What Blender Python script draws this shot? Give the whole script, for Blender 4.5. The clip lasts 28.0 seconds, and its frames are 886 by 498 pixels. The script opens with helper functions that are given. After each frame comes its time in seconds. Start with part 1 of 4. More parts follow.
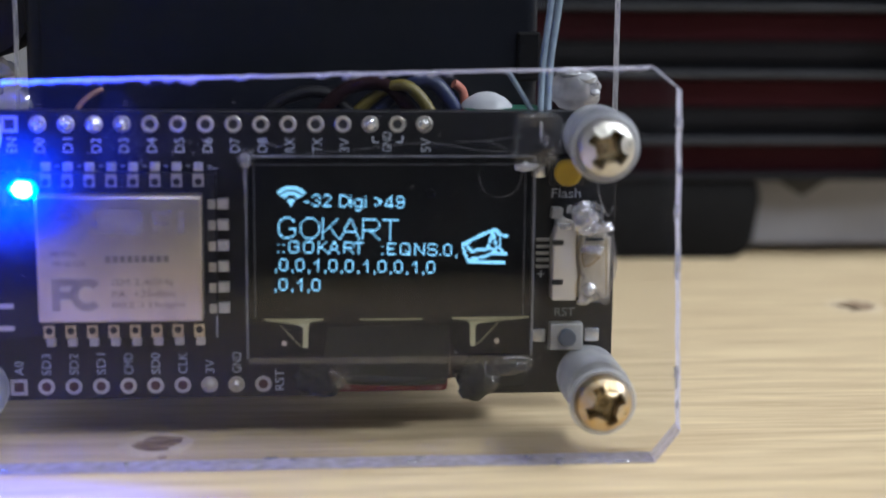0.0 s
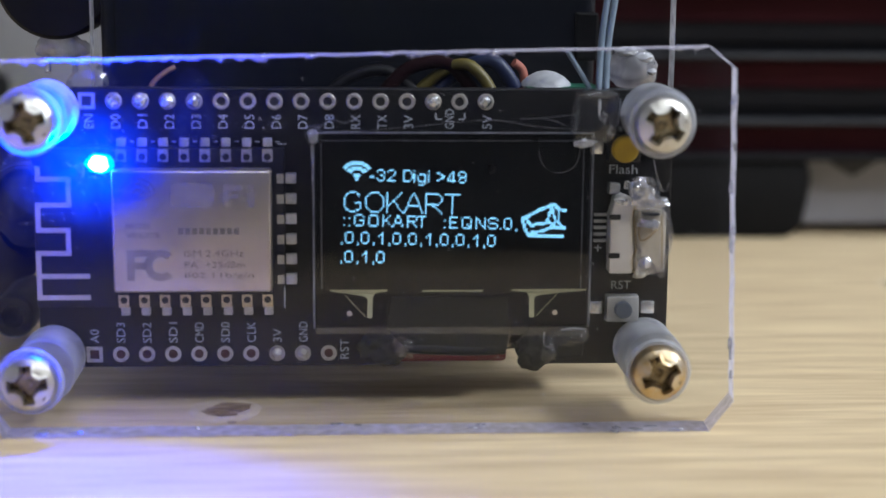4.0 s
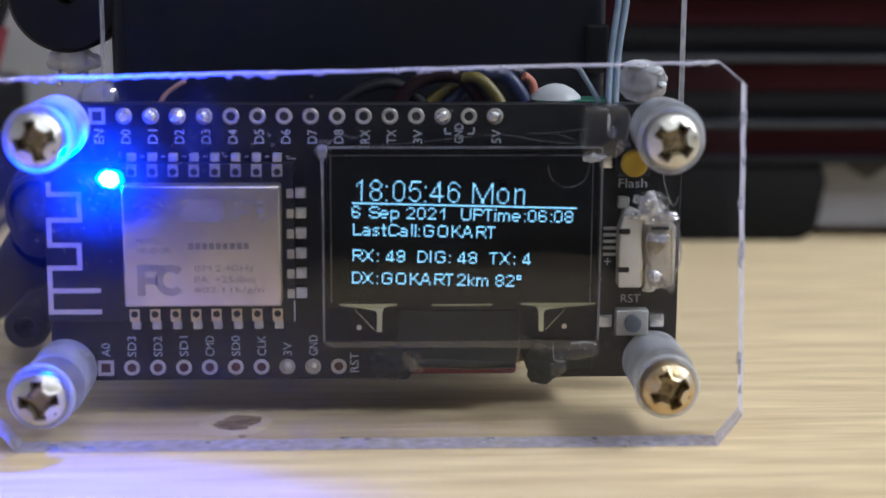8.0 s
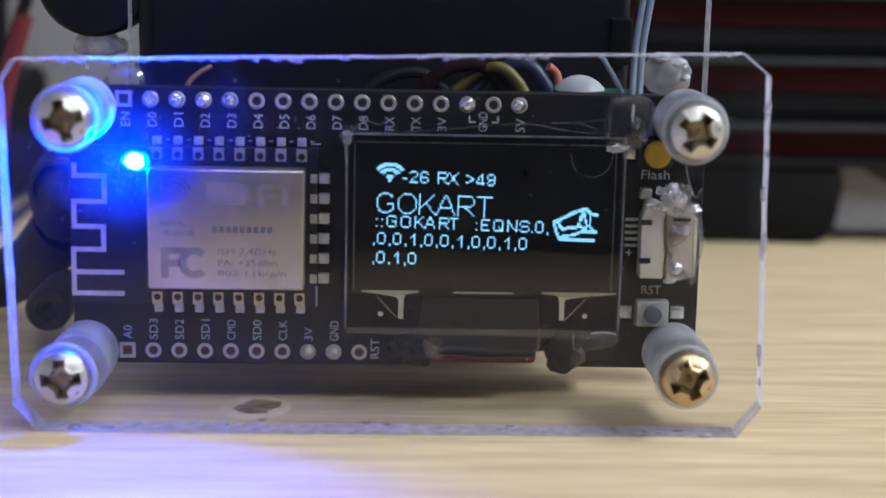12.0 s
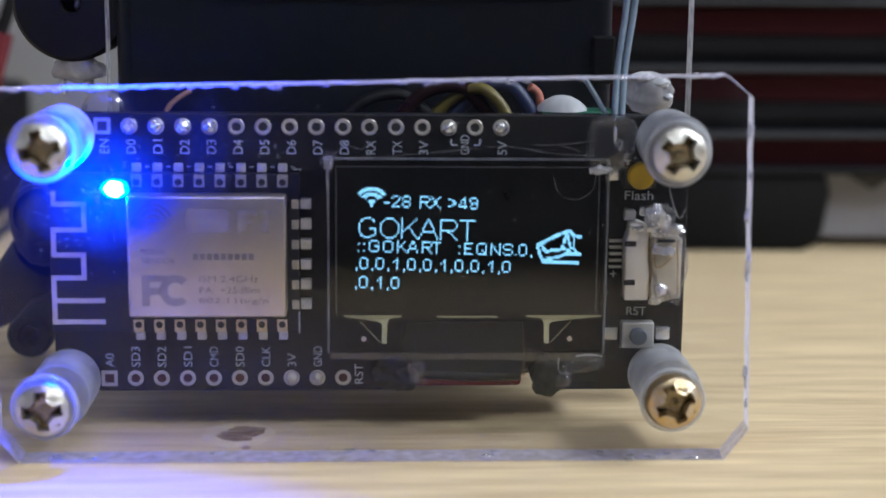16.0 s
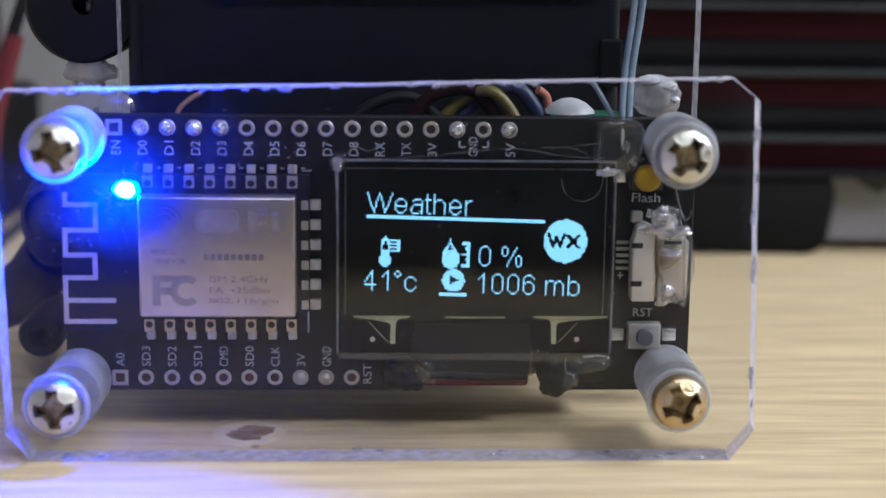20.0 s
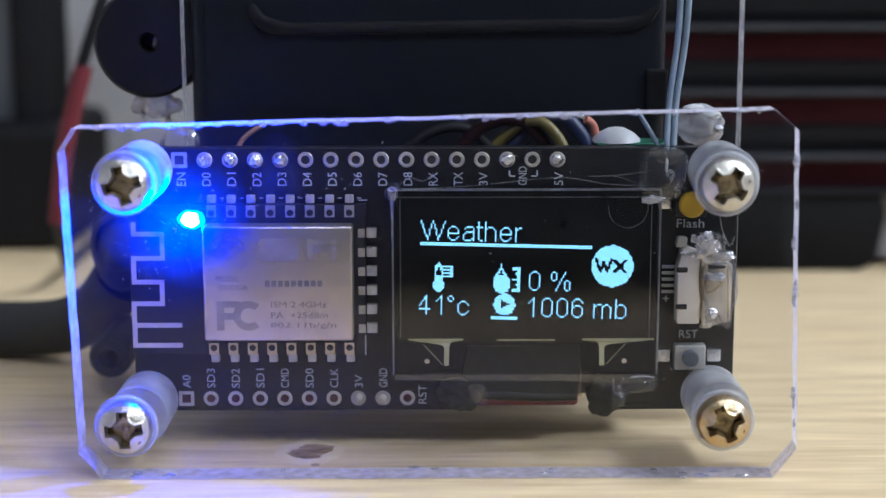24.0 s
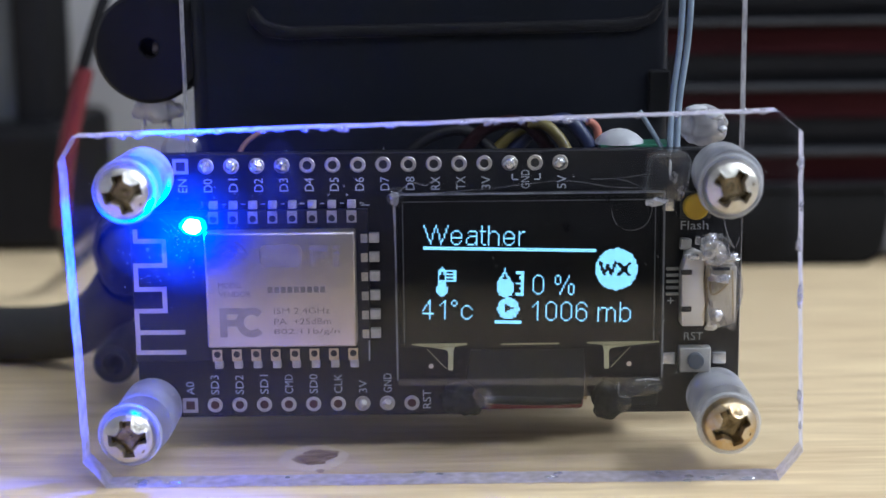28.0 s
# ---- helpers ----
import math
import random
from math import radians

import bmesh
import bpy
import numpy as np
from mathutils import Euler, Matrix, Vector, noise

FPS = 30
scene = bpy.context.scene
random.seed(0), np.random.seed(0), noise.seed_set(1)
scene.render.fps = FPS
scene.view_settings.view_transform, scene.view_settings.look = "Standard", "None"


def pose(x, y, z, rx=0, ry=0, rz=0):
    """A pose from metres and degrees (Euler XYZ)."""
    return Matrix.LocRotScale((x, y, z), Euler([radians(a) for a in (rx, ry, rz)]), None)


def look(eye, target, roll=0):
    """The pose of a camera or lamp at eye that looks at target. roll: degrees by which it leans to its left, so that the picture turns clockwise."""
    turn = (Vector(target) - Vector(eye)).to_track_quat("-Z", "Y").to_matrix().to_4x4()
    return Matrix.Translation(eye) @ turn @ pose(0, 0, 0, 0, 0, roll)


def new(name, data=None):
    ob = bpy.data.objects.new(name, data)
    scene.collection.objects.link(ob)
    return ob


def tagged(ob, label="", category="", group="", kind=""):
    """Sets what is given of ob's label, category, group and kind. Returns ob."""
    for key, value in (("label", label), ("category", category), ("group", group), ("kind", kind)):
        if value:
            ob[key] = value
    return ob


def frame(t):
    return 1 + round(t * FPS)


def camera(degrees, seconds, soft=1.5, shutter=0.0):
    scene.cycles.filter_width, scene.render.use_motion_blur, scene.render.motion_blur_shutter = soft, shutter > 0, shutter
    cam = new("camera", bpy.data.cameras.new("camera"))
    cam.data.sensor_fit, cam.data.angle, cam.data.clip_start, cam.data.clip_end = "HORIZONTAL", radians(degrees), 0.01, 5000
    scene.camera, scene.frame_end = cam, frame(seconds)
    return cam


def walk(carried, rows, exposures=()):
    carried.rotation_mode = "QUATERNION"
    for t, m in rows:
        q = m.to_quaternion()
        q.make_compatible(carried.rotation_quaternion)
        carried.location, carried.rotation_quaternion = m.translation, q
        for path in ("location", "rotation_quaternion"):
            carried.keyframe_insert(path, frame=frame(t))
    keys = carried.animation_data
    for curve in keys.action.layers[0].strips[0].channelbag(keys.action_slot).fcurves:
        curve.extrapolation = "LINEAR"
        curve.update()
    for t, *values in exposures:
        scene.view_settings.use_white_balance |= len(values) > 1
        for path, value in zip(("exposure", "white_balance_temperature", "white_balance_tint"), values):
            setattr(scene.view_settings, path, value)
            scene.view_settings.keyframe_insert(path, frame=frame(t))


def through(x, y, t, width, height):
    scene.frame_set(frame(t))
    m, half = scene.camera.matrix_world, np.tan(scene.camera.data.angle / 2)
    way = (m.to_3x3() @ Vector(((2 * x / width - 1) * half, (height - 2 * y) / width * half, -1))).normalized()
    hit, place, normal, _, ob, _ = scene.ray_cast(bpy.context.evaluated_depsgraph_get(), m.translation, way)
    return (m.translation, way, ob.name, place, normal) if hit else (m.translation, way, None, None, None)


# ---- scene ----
cam = camera(31.28, 28.0, soft=1.5)
PATH = [
    (0, (0.026287, -0.147496, 0.043846), (0.040838, 0.009353, 0.015803), 0.545),
    (0.5, (0.024953, -0.148298, 0.041648), (0.039812, 0.008445, 0.013172), 1.112),
    (1, (0.024688, -0.154486, 0.045677), (0.036827, 0.002695, 0.018347), 0.725),
    (1.5, (0.024754, -0.155021, 0.047119), (0.033668, 0.002174, 0.018649), -0.267),
    (2, (0.024926, -0.155534, 0.047407), (0.032814, 0.001643, 0.018541), -0.542),
    (2.5, (0.024765, -0.152649, 0.045564), (0.033491, 0.004378, 0.016128), -0.263),
    (3, (0.025723, -0.149628, 0.045969), (0.035990, 0.007502, 0.017604), -0.021),
    (3.5, (0.024632, -0.151254, 0.043768), (0.034993, 0.005739, 0.014682), 0.315),
    (5.5, (0.024200, -0.153443, 0.043480), (0.033256, 0.003472, 0.013553), 0.891),
    (6, (0.024828, -0.154946, 0.045503), (0.032342, 0.002252, 0.016654), 0.664),
    (6.5, (0.024977, -0.154751, 0.046058), (0.031697, 0.002478, 0.017183), 0.443),
    (7, (0.025139, -0.153333, 0.046629), (0.032094, 0.003804, 0.017307), 0.266),
    (7.5, (0.025315, -0.151379, 0.046470), (0.033142, 0.005604, 0.016552), 0.149),
    (8, (0.025460, -0.151998, 0.046311), (0.033381, 0.004781, 0.015363), 0.331),
    (8.5, (0.025242, -0.151967, 0.045944), (0.033816, 0.004851, 0.015374), 0.576),
    (9, (0.025702, -0.152080, 0.046525), (0.034473, 0.004797, 0.016315), 0.688),
    (9.5, (0.025070, -0.151338, 0.044862), (0.033969, 0.005571, 0.014855), 0.783),
    (10, (0.025178, -0.151804, 0.045109), (0.033953, 0.005105, 0.015065), 0.922),
    (10.5, (0.024696, -0.152614, 0.044592), (0.032811, 0.004338, 0.014591), 1.191),
    (11, (0.023980, -0.152507, 0.043298), (0.031524, 0.004421, 0.013019), 1.420),
    (11.5, (0.024232, -0.153480, 0.044145), (0.031259, 0.003525, 0.014140), 1.371),
    (12, (0.024166, -0.152942, 0.044228), (0.031168, 0.004079, 0.014305), 1.273),
    (12.5, (0.024208, -0.152894, 0.044263), (0.031803, 0.004135, 0.014528), 1.397),
    (14.5, (0.024773, -0.151780, 0.045702), (0.033001, 0.005334, 0.016590), 0.972),
    (15, (0.025517, -0.152801, 0.048551), (0.033505, 0.004291, 0.019255), 0.498),
    (15.5, (0.025297, -0.151965, 0.047621), (0.033074, 0.004982, 0.017501), 0.381),
    (16, (0.024976, -0.151396, 0.046913), (0.032879, 0.005467, 0.016392), 0.614),
    (16.5, (0.024968, -0.152749, 0.047049), (0.032492, 0.004093, 0.016326), 0.650),
    (17, (0.025048, -0.152883, 0.047585), (0.032100, 0.004031, 0.017112), 0.563),
    (17.5, (0.024967, -0.153268, 0.047133), (0.031775, 0.003665, 0.016709), 0.668),
    (18, (0.024704, -0.153024, 0.047156), (0.031399, 0.003956, 0.016951), 0.712),
    (18.5, (0.024795, -0.152556, 0.047180), (0.031815, 0.004456, 0.017212), 0.729),
    (19, (0.024526, -0.151983, 0.046573), (0.031995, 0.004990, 0.016513), 0.774),
    (19.5, (0.024782, -0.152357, 0.046854), (0.032340, 0.004622, 0.016846), 0.780),
    (20, (0.024676, -0.152634, 0.046910), (0.031996, 0.004324, 0.016737), 0.736),
    (20.5, (0.025025, -0.153559, 0.048020), (0.031758, 0.003485, 0.018159), 0.547),
    (21, (0.024601, -0.153868, 0.047641), (0.030964, 0.003182, 0.017730), 0.477),
    (21.5, (0.024520, -0.155164, 0.048873), (0.029590, 0.001909, 0.018833), 0.430),
    (23.5, (0.025592, -0.156831, 0.047509), (0.026709, 0.000476, 0.018295), 0.124),
    (24, (0.025569, -0.158364, 0.049773), (0.026544, -0.001087, 0.020395), -0.055),
    (24.5, (0.026157, -0.157991, 0.049192), (0.026012, -0.000624, 0.020286), -0.252),
    (25, (0.025407, -0.157303, 0.050069), (0.026399, -0.000030, 0.020670), -0.296),
    (25.5, (0.025666, -0.157919, 0.050014), (0.026529, -0.000629, 0.020704), -0.330),
    (26, (0.026085, -0.157624, 0.050764), (0.026521, -0.000424, 0.020964), -0.431),
    (26.5, (0.026371, -0.158299, 0.051409), (0.026278, -0.001057, 0.021830), -0.745),
    (27, (0.026234, -0.157755, 0.051666), (0.026109, -0.000622, 0.021512), -0.793),
    (27.5, (0.025640, -0.157431, 0.051290), (0.026049, -0.000370, 0.020765), -0.631),
    (28, (0.025930, -0.157404, 0.051238), (0.026239, -0.000345, 0.020705), -0.649),
]
walk(cam, [(t, look(eye, target, roll)) for t, eye, target, roll in PATH], [(0.0, -0.15, 6400, 10), (1.0, -0.4, 6400, 10), (2.0, -0.1, 6400, 10), (3.0, -0.14, 6400, 10), (6.0, -0.32, 6400, 10), (7.0, -0.05, 6400, 10), (8.0, -0.15, 6400, 10), (12.0, -0.19, 6400, 10), (21.0, -0.15, 6400, 10), (24.0, 0.01, 6150, 10), (25.0, 0.2, 6150, 10), (26.0, 0.05, 6150, 10), (28.0, 0.01, 6150, 10)])
cam.data.dof.use_dof = True
cam.data.dof.focus_distance = 0.162
cam.data.dof.aperture_fstop = 20.0

# ---- light: a dim room, two unseen ceiling panels, and the blue indicator on the board ----
MM = 0.001
world = bpy.data.worlds.new("room_air")
scene.world = world
world.use_nodes = True
world.node_tree.nodes["Background"].inputs[0].default_value = (0.6, 0.68, 0.8, 1)
world.node_tree.nodes["Background"].inputs[1].default_value = 0.03

def panel_light(x, y, sx, sy, watts):
    """The light of one unseen ceiling panel, hung just under its diffuser."""
    lamp = bpy.data.lights.new("unseen_lamp", "AREA")
    lamp.shape, lamp.size, lamp.size_y, lamp.energy, lamp.color = "RECTANGLE", sx, sy, watts, (0.92, 0.98, 1.05)
    new("unseen_lamp_light", lamp).location = (x, y, 1.645)


# Key light from the right, set by the fall of the gadget's shadow.
panel_light(1.85, -0.35, 0.7, 1.6, 118.0)
# Fill light added to brighten the faces towards the camera.
panel_light(0.35, -1.3, 1.1, 0.6, 16.0)

led = bpy.data.lights.new("indicator_glow", "AREA")
led.shape, led.size, led.energy, led.color = "DISK", 0.0012, 0.2, (0.0, 0.03, 1.0)
led_ob = new("indicator_light", led)
led_ob.location = (1.1 * MM, -1.95 * MM, 23.5 * MM)
led_ob.rotation_euler = Vector((-0.2, -1.0, 0.27)).to_track_quat("-Z", "Y").to_euler()


# ---- materials ----
def mat(name, a, b=None, scale=300, rough=0.5, metal=0.0, bump=0.0, stretch=(1, 1, 1), rough_b=None, spec=0.5, coat=0.0, fine=0):
    """A surface of two mottled colours, with uneven gloss and relief; scale counts blotches per metre."""
    m = bpy.data.materials.new(name)
    m.use_nodes = True
    nt = m.node_tree
    bs = nt.nodes["Principled BSDF"]
    b = b or tuple(v * 0.75 for v in a)
    tc, mp = nt.nodes.new("ShaderNodeTexCoord"), nt.nodes.new("ShaderNodeMapping")
    mp.inputs["Scale"].default_value = stretch
    nt.links.new(tc.outputs["Object"], mp.inputs["Vector"])
    n1, n2 = nt.nodes.new("ShaderNodeTexNoise"), nt.nodes.new("ShaderNodeTexNoise")
    n1.inputs["Scale"].default_value, n1.inputs["Detail"].default_value = scale, 6
    n2.inputs["Scale"].default_value, n2.inputs["Detail"].default_value = fine or scale * 9, 3
    for n in (n1, n2):
        nt.links.new(mp.outputs[0], n.inputs["Vector"])
    add = nt.nodes.new("ShaderNodeMath")
    add.operation = "MULTIPLY_ADD"
    add.inputs[1].default_value = 0.35
    nt.links.new(n2.outputs[0], add.inputs[0])
    nt.links.new(n1.outputs[0], add.inputs[2])
    ramp = nt.nodes.new("ShaderNodeValToRGB")
    ramp.color_ramp.elements[0].position, ramp.color_ramp.elements[1].position = 0.45, 0.9
    ramp.color_ramp.elements[0].color, ramp.color_ramp.elements[1].color = (*a, 1), (*b, 1)
    nt.links.new(add.outputs[0], ramp.inputs[0])
    nt.links.new(ramp.outputs[0], bs.inputs["Base Color"])
    rr = nt.nodes.new("ShaderNodeMapRange")
    rr.inputs["To Min"].default_value, rr.inputs["To Max"].default_value = rough, rough_b or min(1, rough * 1.3)
    nt.links.new(n1.outputs[0], rr.inputs["Value"])
    nt.links.new(rr.outputs[0], bs.inputs["Roughness"])
    bs.inputs["Metallic"].default_value, bs.inputs["Specular IOR Level"].default_value = metal, spec
    bs.inputs["Coat Weight"].default_value = coat
    if bump:
        bp = nt.nodes.new("ShaderNodeBump")
        bp.inputs["Strength"].default_value, bp.inputs["Distance"].default_value = bump, 0.0003
        nt.links.new(add.outputs[0], bp.inputs["Height"])
        nt.links.new(bp.outputs[0], bs.inputs["Normal"])
    return m


def clear(name, tint, frost=0.0, ior=1.49, rough=0.02, frost_colour=(0.8, 0.8, 0.85), scale=400, gloss=1.0, even=0.0, through=0.45):
    """See-through plastic: light passes straight, the surface shines at grazing angles; frost mixes in a milky, light-catching share."""
    m = bpy.data.materials.new(name)
    m.use_nodes = True
    nt = m.node_tree
    nt.nodes.remove(nt.nodes["Principled BSDF"])
    out = nt.nodes["Material Output"]
    tr, gl, fr, mx = (nt.nodes.new("ShaderNode" + k) for k in ("BsdfTransparent", "BsdfGlossy", "LayerWeight", "MixShader"))
    tr.inputs[0].default_value = (*tint, 1)
    gl.inputs["Roughness"].default_value = rough
    gl.inputs[0].default_value = (gloss, gloss, gloss, 1)
    fr.inputs["Blend"].default_value = 0.5
    power, shine = nt.nodes.new("ShaderNodeMath"), nt.nodes.new("ShaderNodeMath")
    power.operation, shine.operation = "POWER", "MULTIPLY_ADD"
    power.inputs[1].default_value = 5.0
    shine.inputs[2].default_value = ((ior - 1) / (ior + 1)) ** 2
    shine.inputs[1].default_value = 1 - shine.inputs[2].default_value
    nt.links.new(fr.outputs["Facing"], power.inputs[0])
    nt.links.new(power.outputs[0], shine.inputs[0])
    base = tr.outputs[0]
    if frost:
        df, tl, half, mf = (nt.nodes.new("ShaderNode" + k) for k in ("BsdfDiffuse", "BsdfTranslucent", "MixShader", "MixShader"))
        df.inputs[0].default_value = tl.inputs[0].default_value = (*frost_colour, 1)
        half.inputs[0].default_value = through
        nt.links.new(df.outputs[0], half.inputs[1])
        nt.links.new(tl.outputs[0], half.inputs[2])
        tc, ns, rg = nt.nodes.new("ShaderNodeTexCoord"), nt.nodes.new("ShaderNodeTexNoise"), nt.nodes.new("ShaderNodeMapRange")
        ns.inputs["Scale"].default_value, ns.inputs["Detail"].default_value = scale, 5
        rg.inputs["From Min"].default_value, rg.inputs["From Max"].default_value = 0.3, 0.7
        rg.inputs["To Min"].default_value, rg.inputs["To Max"].default_value = frost * 0.6, min(1, frost * 1.4)
        nt.links.new(tc.outputs["Object"], ns.inputs["Vector"])
        nt.links.new(ns.outputs[0], rg.inputs["Value"])
        nt.links.new(rg.outputs[0], mf.inputs[0])
        nt.links.new(tr.outputs[0], mf.inputs[1])
        nt.links.new(half.outputs[0], mf.inputs[2])
        base = mf.outputs[0]
    if even:
        mx.inputs[0].default_value = even
    else:
        nt.links.new(shine.outputs[0], mx.inputs[0])
    nt.links.new(base, mx.inputs[1])
    nt.links.new(gl.outputs[0], mx.inputs[2])
    nt.links.new(mx.outputs[0], out.inputs[0])
    return m


BROWN_FLUX = clear("amber_flux", (0.95, 0.87, 0.74), 0.06, frost_colour=(0.5, 0.36, 0.18), rough=0.1, ior=1.6)


def glow(name, colour, strength):
    m = bpy.data.materials.new(name)
    m.use_nodes = True
    nt = m.node_tree
    em = nt.nodes.new("ShaderNodeEmission")
    em.inputs[0].default_value, em.inputs[1].default_value = (*colour, 1), strength
    nt.nodes.remove(nt.nodes["Principled BSDF"])
    nt.links.new(em.outputs[0], nt.nodes["Material Output"].inputs[0])
    return m


WOOD = mat("pale_wood", (0.8, 0.645, 0.4), (0.55, 0.405, 0.235), 42, 0.45, bump=0.25, stretch=(1, 11, 11), fine=130)
BUTTON_GREY = mat("grey_button_metal", (0.46, 0.46, 0.46), (0.3, 0.3, 0.29), 500, 0.4, 0.4, bump=0.3)
KNOT = mat("dark_knot", (0.52, 0.38, 0.25), (0.14, 0.08, 0.045), 420, 0.7, bump=0.9, stretch=(0.5, 1.5, 1))
PINK_WIRE = mat("dull_pink_insulation", (0.22, 0.11, 0.09), (0.16, 0.08, 0.07), 300, 0.5)
KNOT_RIM = mat("knot_rim", (0.77, 0.65, 0.46), (0.66, 0.51, 0.33), 400, 0.6, bump=0.5)
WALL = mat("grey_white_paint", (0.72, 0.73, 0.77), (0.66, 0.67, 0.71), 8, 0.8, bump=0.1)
# For unseen walls: darkened to cut their reflection and bounced light.
WALL_DIM = mat("dimmed_unseen_wall", (0.2, 0.2, 0.22), (0.17, 0.17, 0.19), 8, 0.8, bump=0.1)
# White greyed for the dome's shade; also used for glue bead and painted glints.
GREYED_WHITE = mat("greyed_white", (0.58, 0.59, 0.62), (0.44, 0.45, 0.48), 300, 0.35)
DARK_RED = mat("shaded_red_insulation", (0.014, 0.003, 0.005), (0.01, 0.002, 0.003), 300, 0.7, spec=0.1)
CEILING = mat("ceiling_paint", (0.75, 0.74, 0.72), (0.7, 0.69, 0.68), 5, 0.9)
# Unseen floor, kept near black so the sheets reflect less.
FLOOR = mat("floor_covering", (0.035, 0.033, 0.035), (0.025, 0.024, 0.026), 6, 0.6)
MASK = mat("black_solder_mask", (0.005, 0.005, 0.007), (0.011, 0.011, 0.014), 260, 0.33, bump=0.06, spec=0.3)
MASK_B = mat("module_solder_mask", (0.008, 0.009, 0.016), (0.014, 0.014, 0.022), 300, 0.36, bump=0.05, spec=0.35)
SILK = mat("white_silkscreen", (0.5, 0.53, 0.58), (0.36, 0.38, 0.42), 2500, 0.7)
TIN = mat("tinned_pad", (0.55, 0.53, 0.5), (0.4, 0.37, 0.33), 1500, 0.35, 0.7, bump=0.2)
GOLD = mat("gold_plated_pad", (0.74, 0.64, 0.42), (0.6, 0.49, 0.3), 1500, 0.4, 0.7)
TRACE = mat("pale_copper_trace", (0.68, 0.6, 0.52), (0.55, 0.48, 0.4), 900, 0.5, 0.3)
SOLDER = mat("solder", (0.82, 0.82, 0.83), (0.6, 0.6, 0.62), 900, 0.2, 0.85, bump=0.3)
FOOT_TIN = mat("matt_solder", (0.66, 0.65, 0.63), (0.45, 0.44, 0.42), 1200, 0.3, 0.65, bump=0.5)
STEEL = mat("can_steel", (0.66, 0.6, 0.55), (0.52, 0.46, 0.42), 260, 0.34, 1.0, bump=0.16)
ETCH = mat("etched_marking", (0.3, 0.27, 0.26), (0.2, 0.18, 0.17), 900, 0.55, 0.5)
ETCH_FAINT = mat("faint_etching", (0.44, 0.395, 0.37), (0.31, 0.275, 0.26), 500, 0.5, 0.7)
ZINC = mat("pale_zinc", (0.66, 0.66, 0.63), (0.5, 0.47, 0.4), 420, 0.27, 1.0, bump=0.9)
ZINC_GOLD = mat("yellow_zinc", (0.6, 0.57, 0.5), (0.56, 0.36, 0.12), 300, 0.28, 1.0, bump=0.9)
# Darker, brassy zinc with the recess shade put into its colour.
ZINC_SHADED = mat("shaded_recess_zinc", (0.5, 0.42, 0.28), (0.2, 0.15, 0.08), 700, 0.2, 1.0, bump=1.0)
ACRYL = clear("acrylic_face", (0.97, 0.972, 0.976), 0.0019, frost_colour=(0.8, 0.8, 0.8), gloss=0.28)
# Thin pale layer that imitates haze from light on the sheet.
HAZE = clear("painted_haze", (0.99, 0.99, 0.99), 0.005, frost_colour=(0.85, 0.85, 0.85), gloss=0.0, scale=700)
CHIP = clear("chipped_acrylic", (0.86, 0.87, 0.92), 0.3, frost_colour=(0.8, 0.8, 0.88), rough=0.12, scale=1500, even=0.16)
FILM = clear("thin_clear_film", (0.9, 0.9, 0.9), 0.014, frost_colour=(0.6, 0.62, 0.62), rough=0.15, even=0.05)
CREAM = mat("flux_stained_tinplate", (0.76, 0.73, 0.66), (0.52, 0.46, 0.34), 300, 0.35, 0.12, bump=0.3)
ACRYL_REAR = clear("rear_acrylic_face", (0.97, 0.972, 0.976), 0.0015, frost_colour=(0.8, 0.8, 0.8), gloss=0.1)
# Frosted saw cut; the lilac tint stands for light piped inside.
ACRYL_EDGE = clear("sawn_acrylic_edge", (0.9, 0.9, 0.97), 1.0, frost_colour=(0.74, 0.73, 0.87), rough=0.25, scale=900, even=0.05, through=0.5)
REAR_EDGE = clear("rear_acrylic_edge", (0.7, 0.71, 0.75), 0.42, frost_colour=(0.8, 0.8, 0.88), rough=0.2, scale=900, even=0.06)
NYLON = clear("milky_nylon", (0.88, 0.89, 0.92), 0.6, frost_colour=(0.72, 0.74, 0.79), rough=0.25, scale=250, even=0.05, through=0.5)
GLUE = clear("clear_glue", (0.9, 0.9, 0.93), 0.022, rough=0.06, ior=1.75, scale=700)
STRING = clear("glue_thread", (0.9, 0.9, 0.92), 0.3, rough=0.4, even=0.03)
MILKY_GLUE = clear("milky_glue", (0.85, 0.85, 0.88), 0.45, rough=0.15, even=0.08, frost_colour=(0.7, 0.7, 0.74))
OLED_BLACK = mat("display_black", (0.003, 0.003, 0.005), (0.005, 0.005, 0.007), 200, 0.25, spec=0.2)
OLED_GLASS = clear("display_glass", (0.97, 0.97, 0.97), rough=0.04, gloss=0.35)
GLASS_EDGE = clear("display_glass_edge", (0.7, 0.72, 0.78), 0.45, frost_colour=(0.6, 0.62, 0.7), rough=0.2)
FLEX = mat("dark_ribbon", (0.022, 0.024, 0.021), (0.014, 0.015, 0.013), 300, 0.45, bump=0.3, spec=0.25)
LIT = glow("lit_display_dots", (0.24, 0.64, 1.0), 1.9)
PANEL_ON = glow("lit_unseen_panel", (0.95, 0.98, 1.0), 0.8)
LED_ON = glow("lit_blue_indicator", (0.25, 0.6, 1.0), 18.0)
LED_HALO = glow("indicator_halo", (0.0, 0.36, 1.0), 4.0)
BLACK = mat("black_plastic", (0.012, 0.012, 0.014), (0.02, 0.02, 0.022), 150, 0.38, bump=0.1)
BLACK_GLOSS = mat("glossy_black_plastic", (0.012, 0.014, 0.021), (0.015, 0.017, 0.024), 60, 0.28, bump=0.05, spec=0.15)
RUBBER = mat("black_rubber", (0.02, 0.02, 0.02), (0.03, 0.03, 0.03), 250, 0.6, bump=0.2)
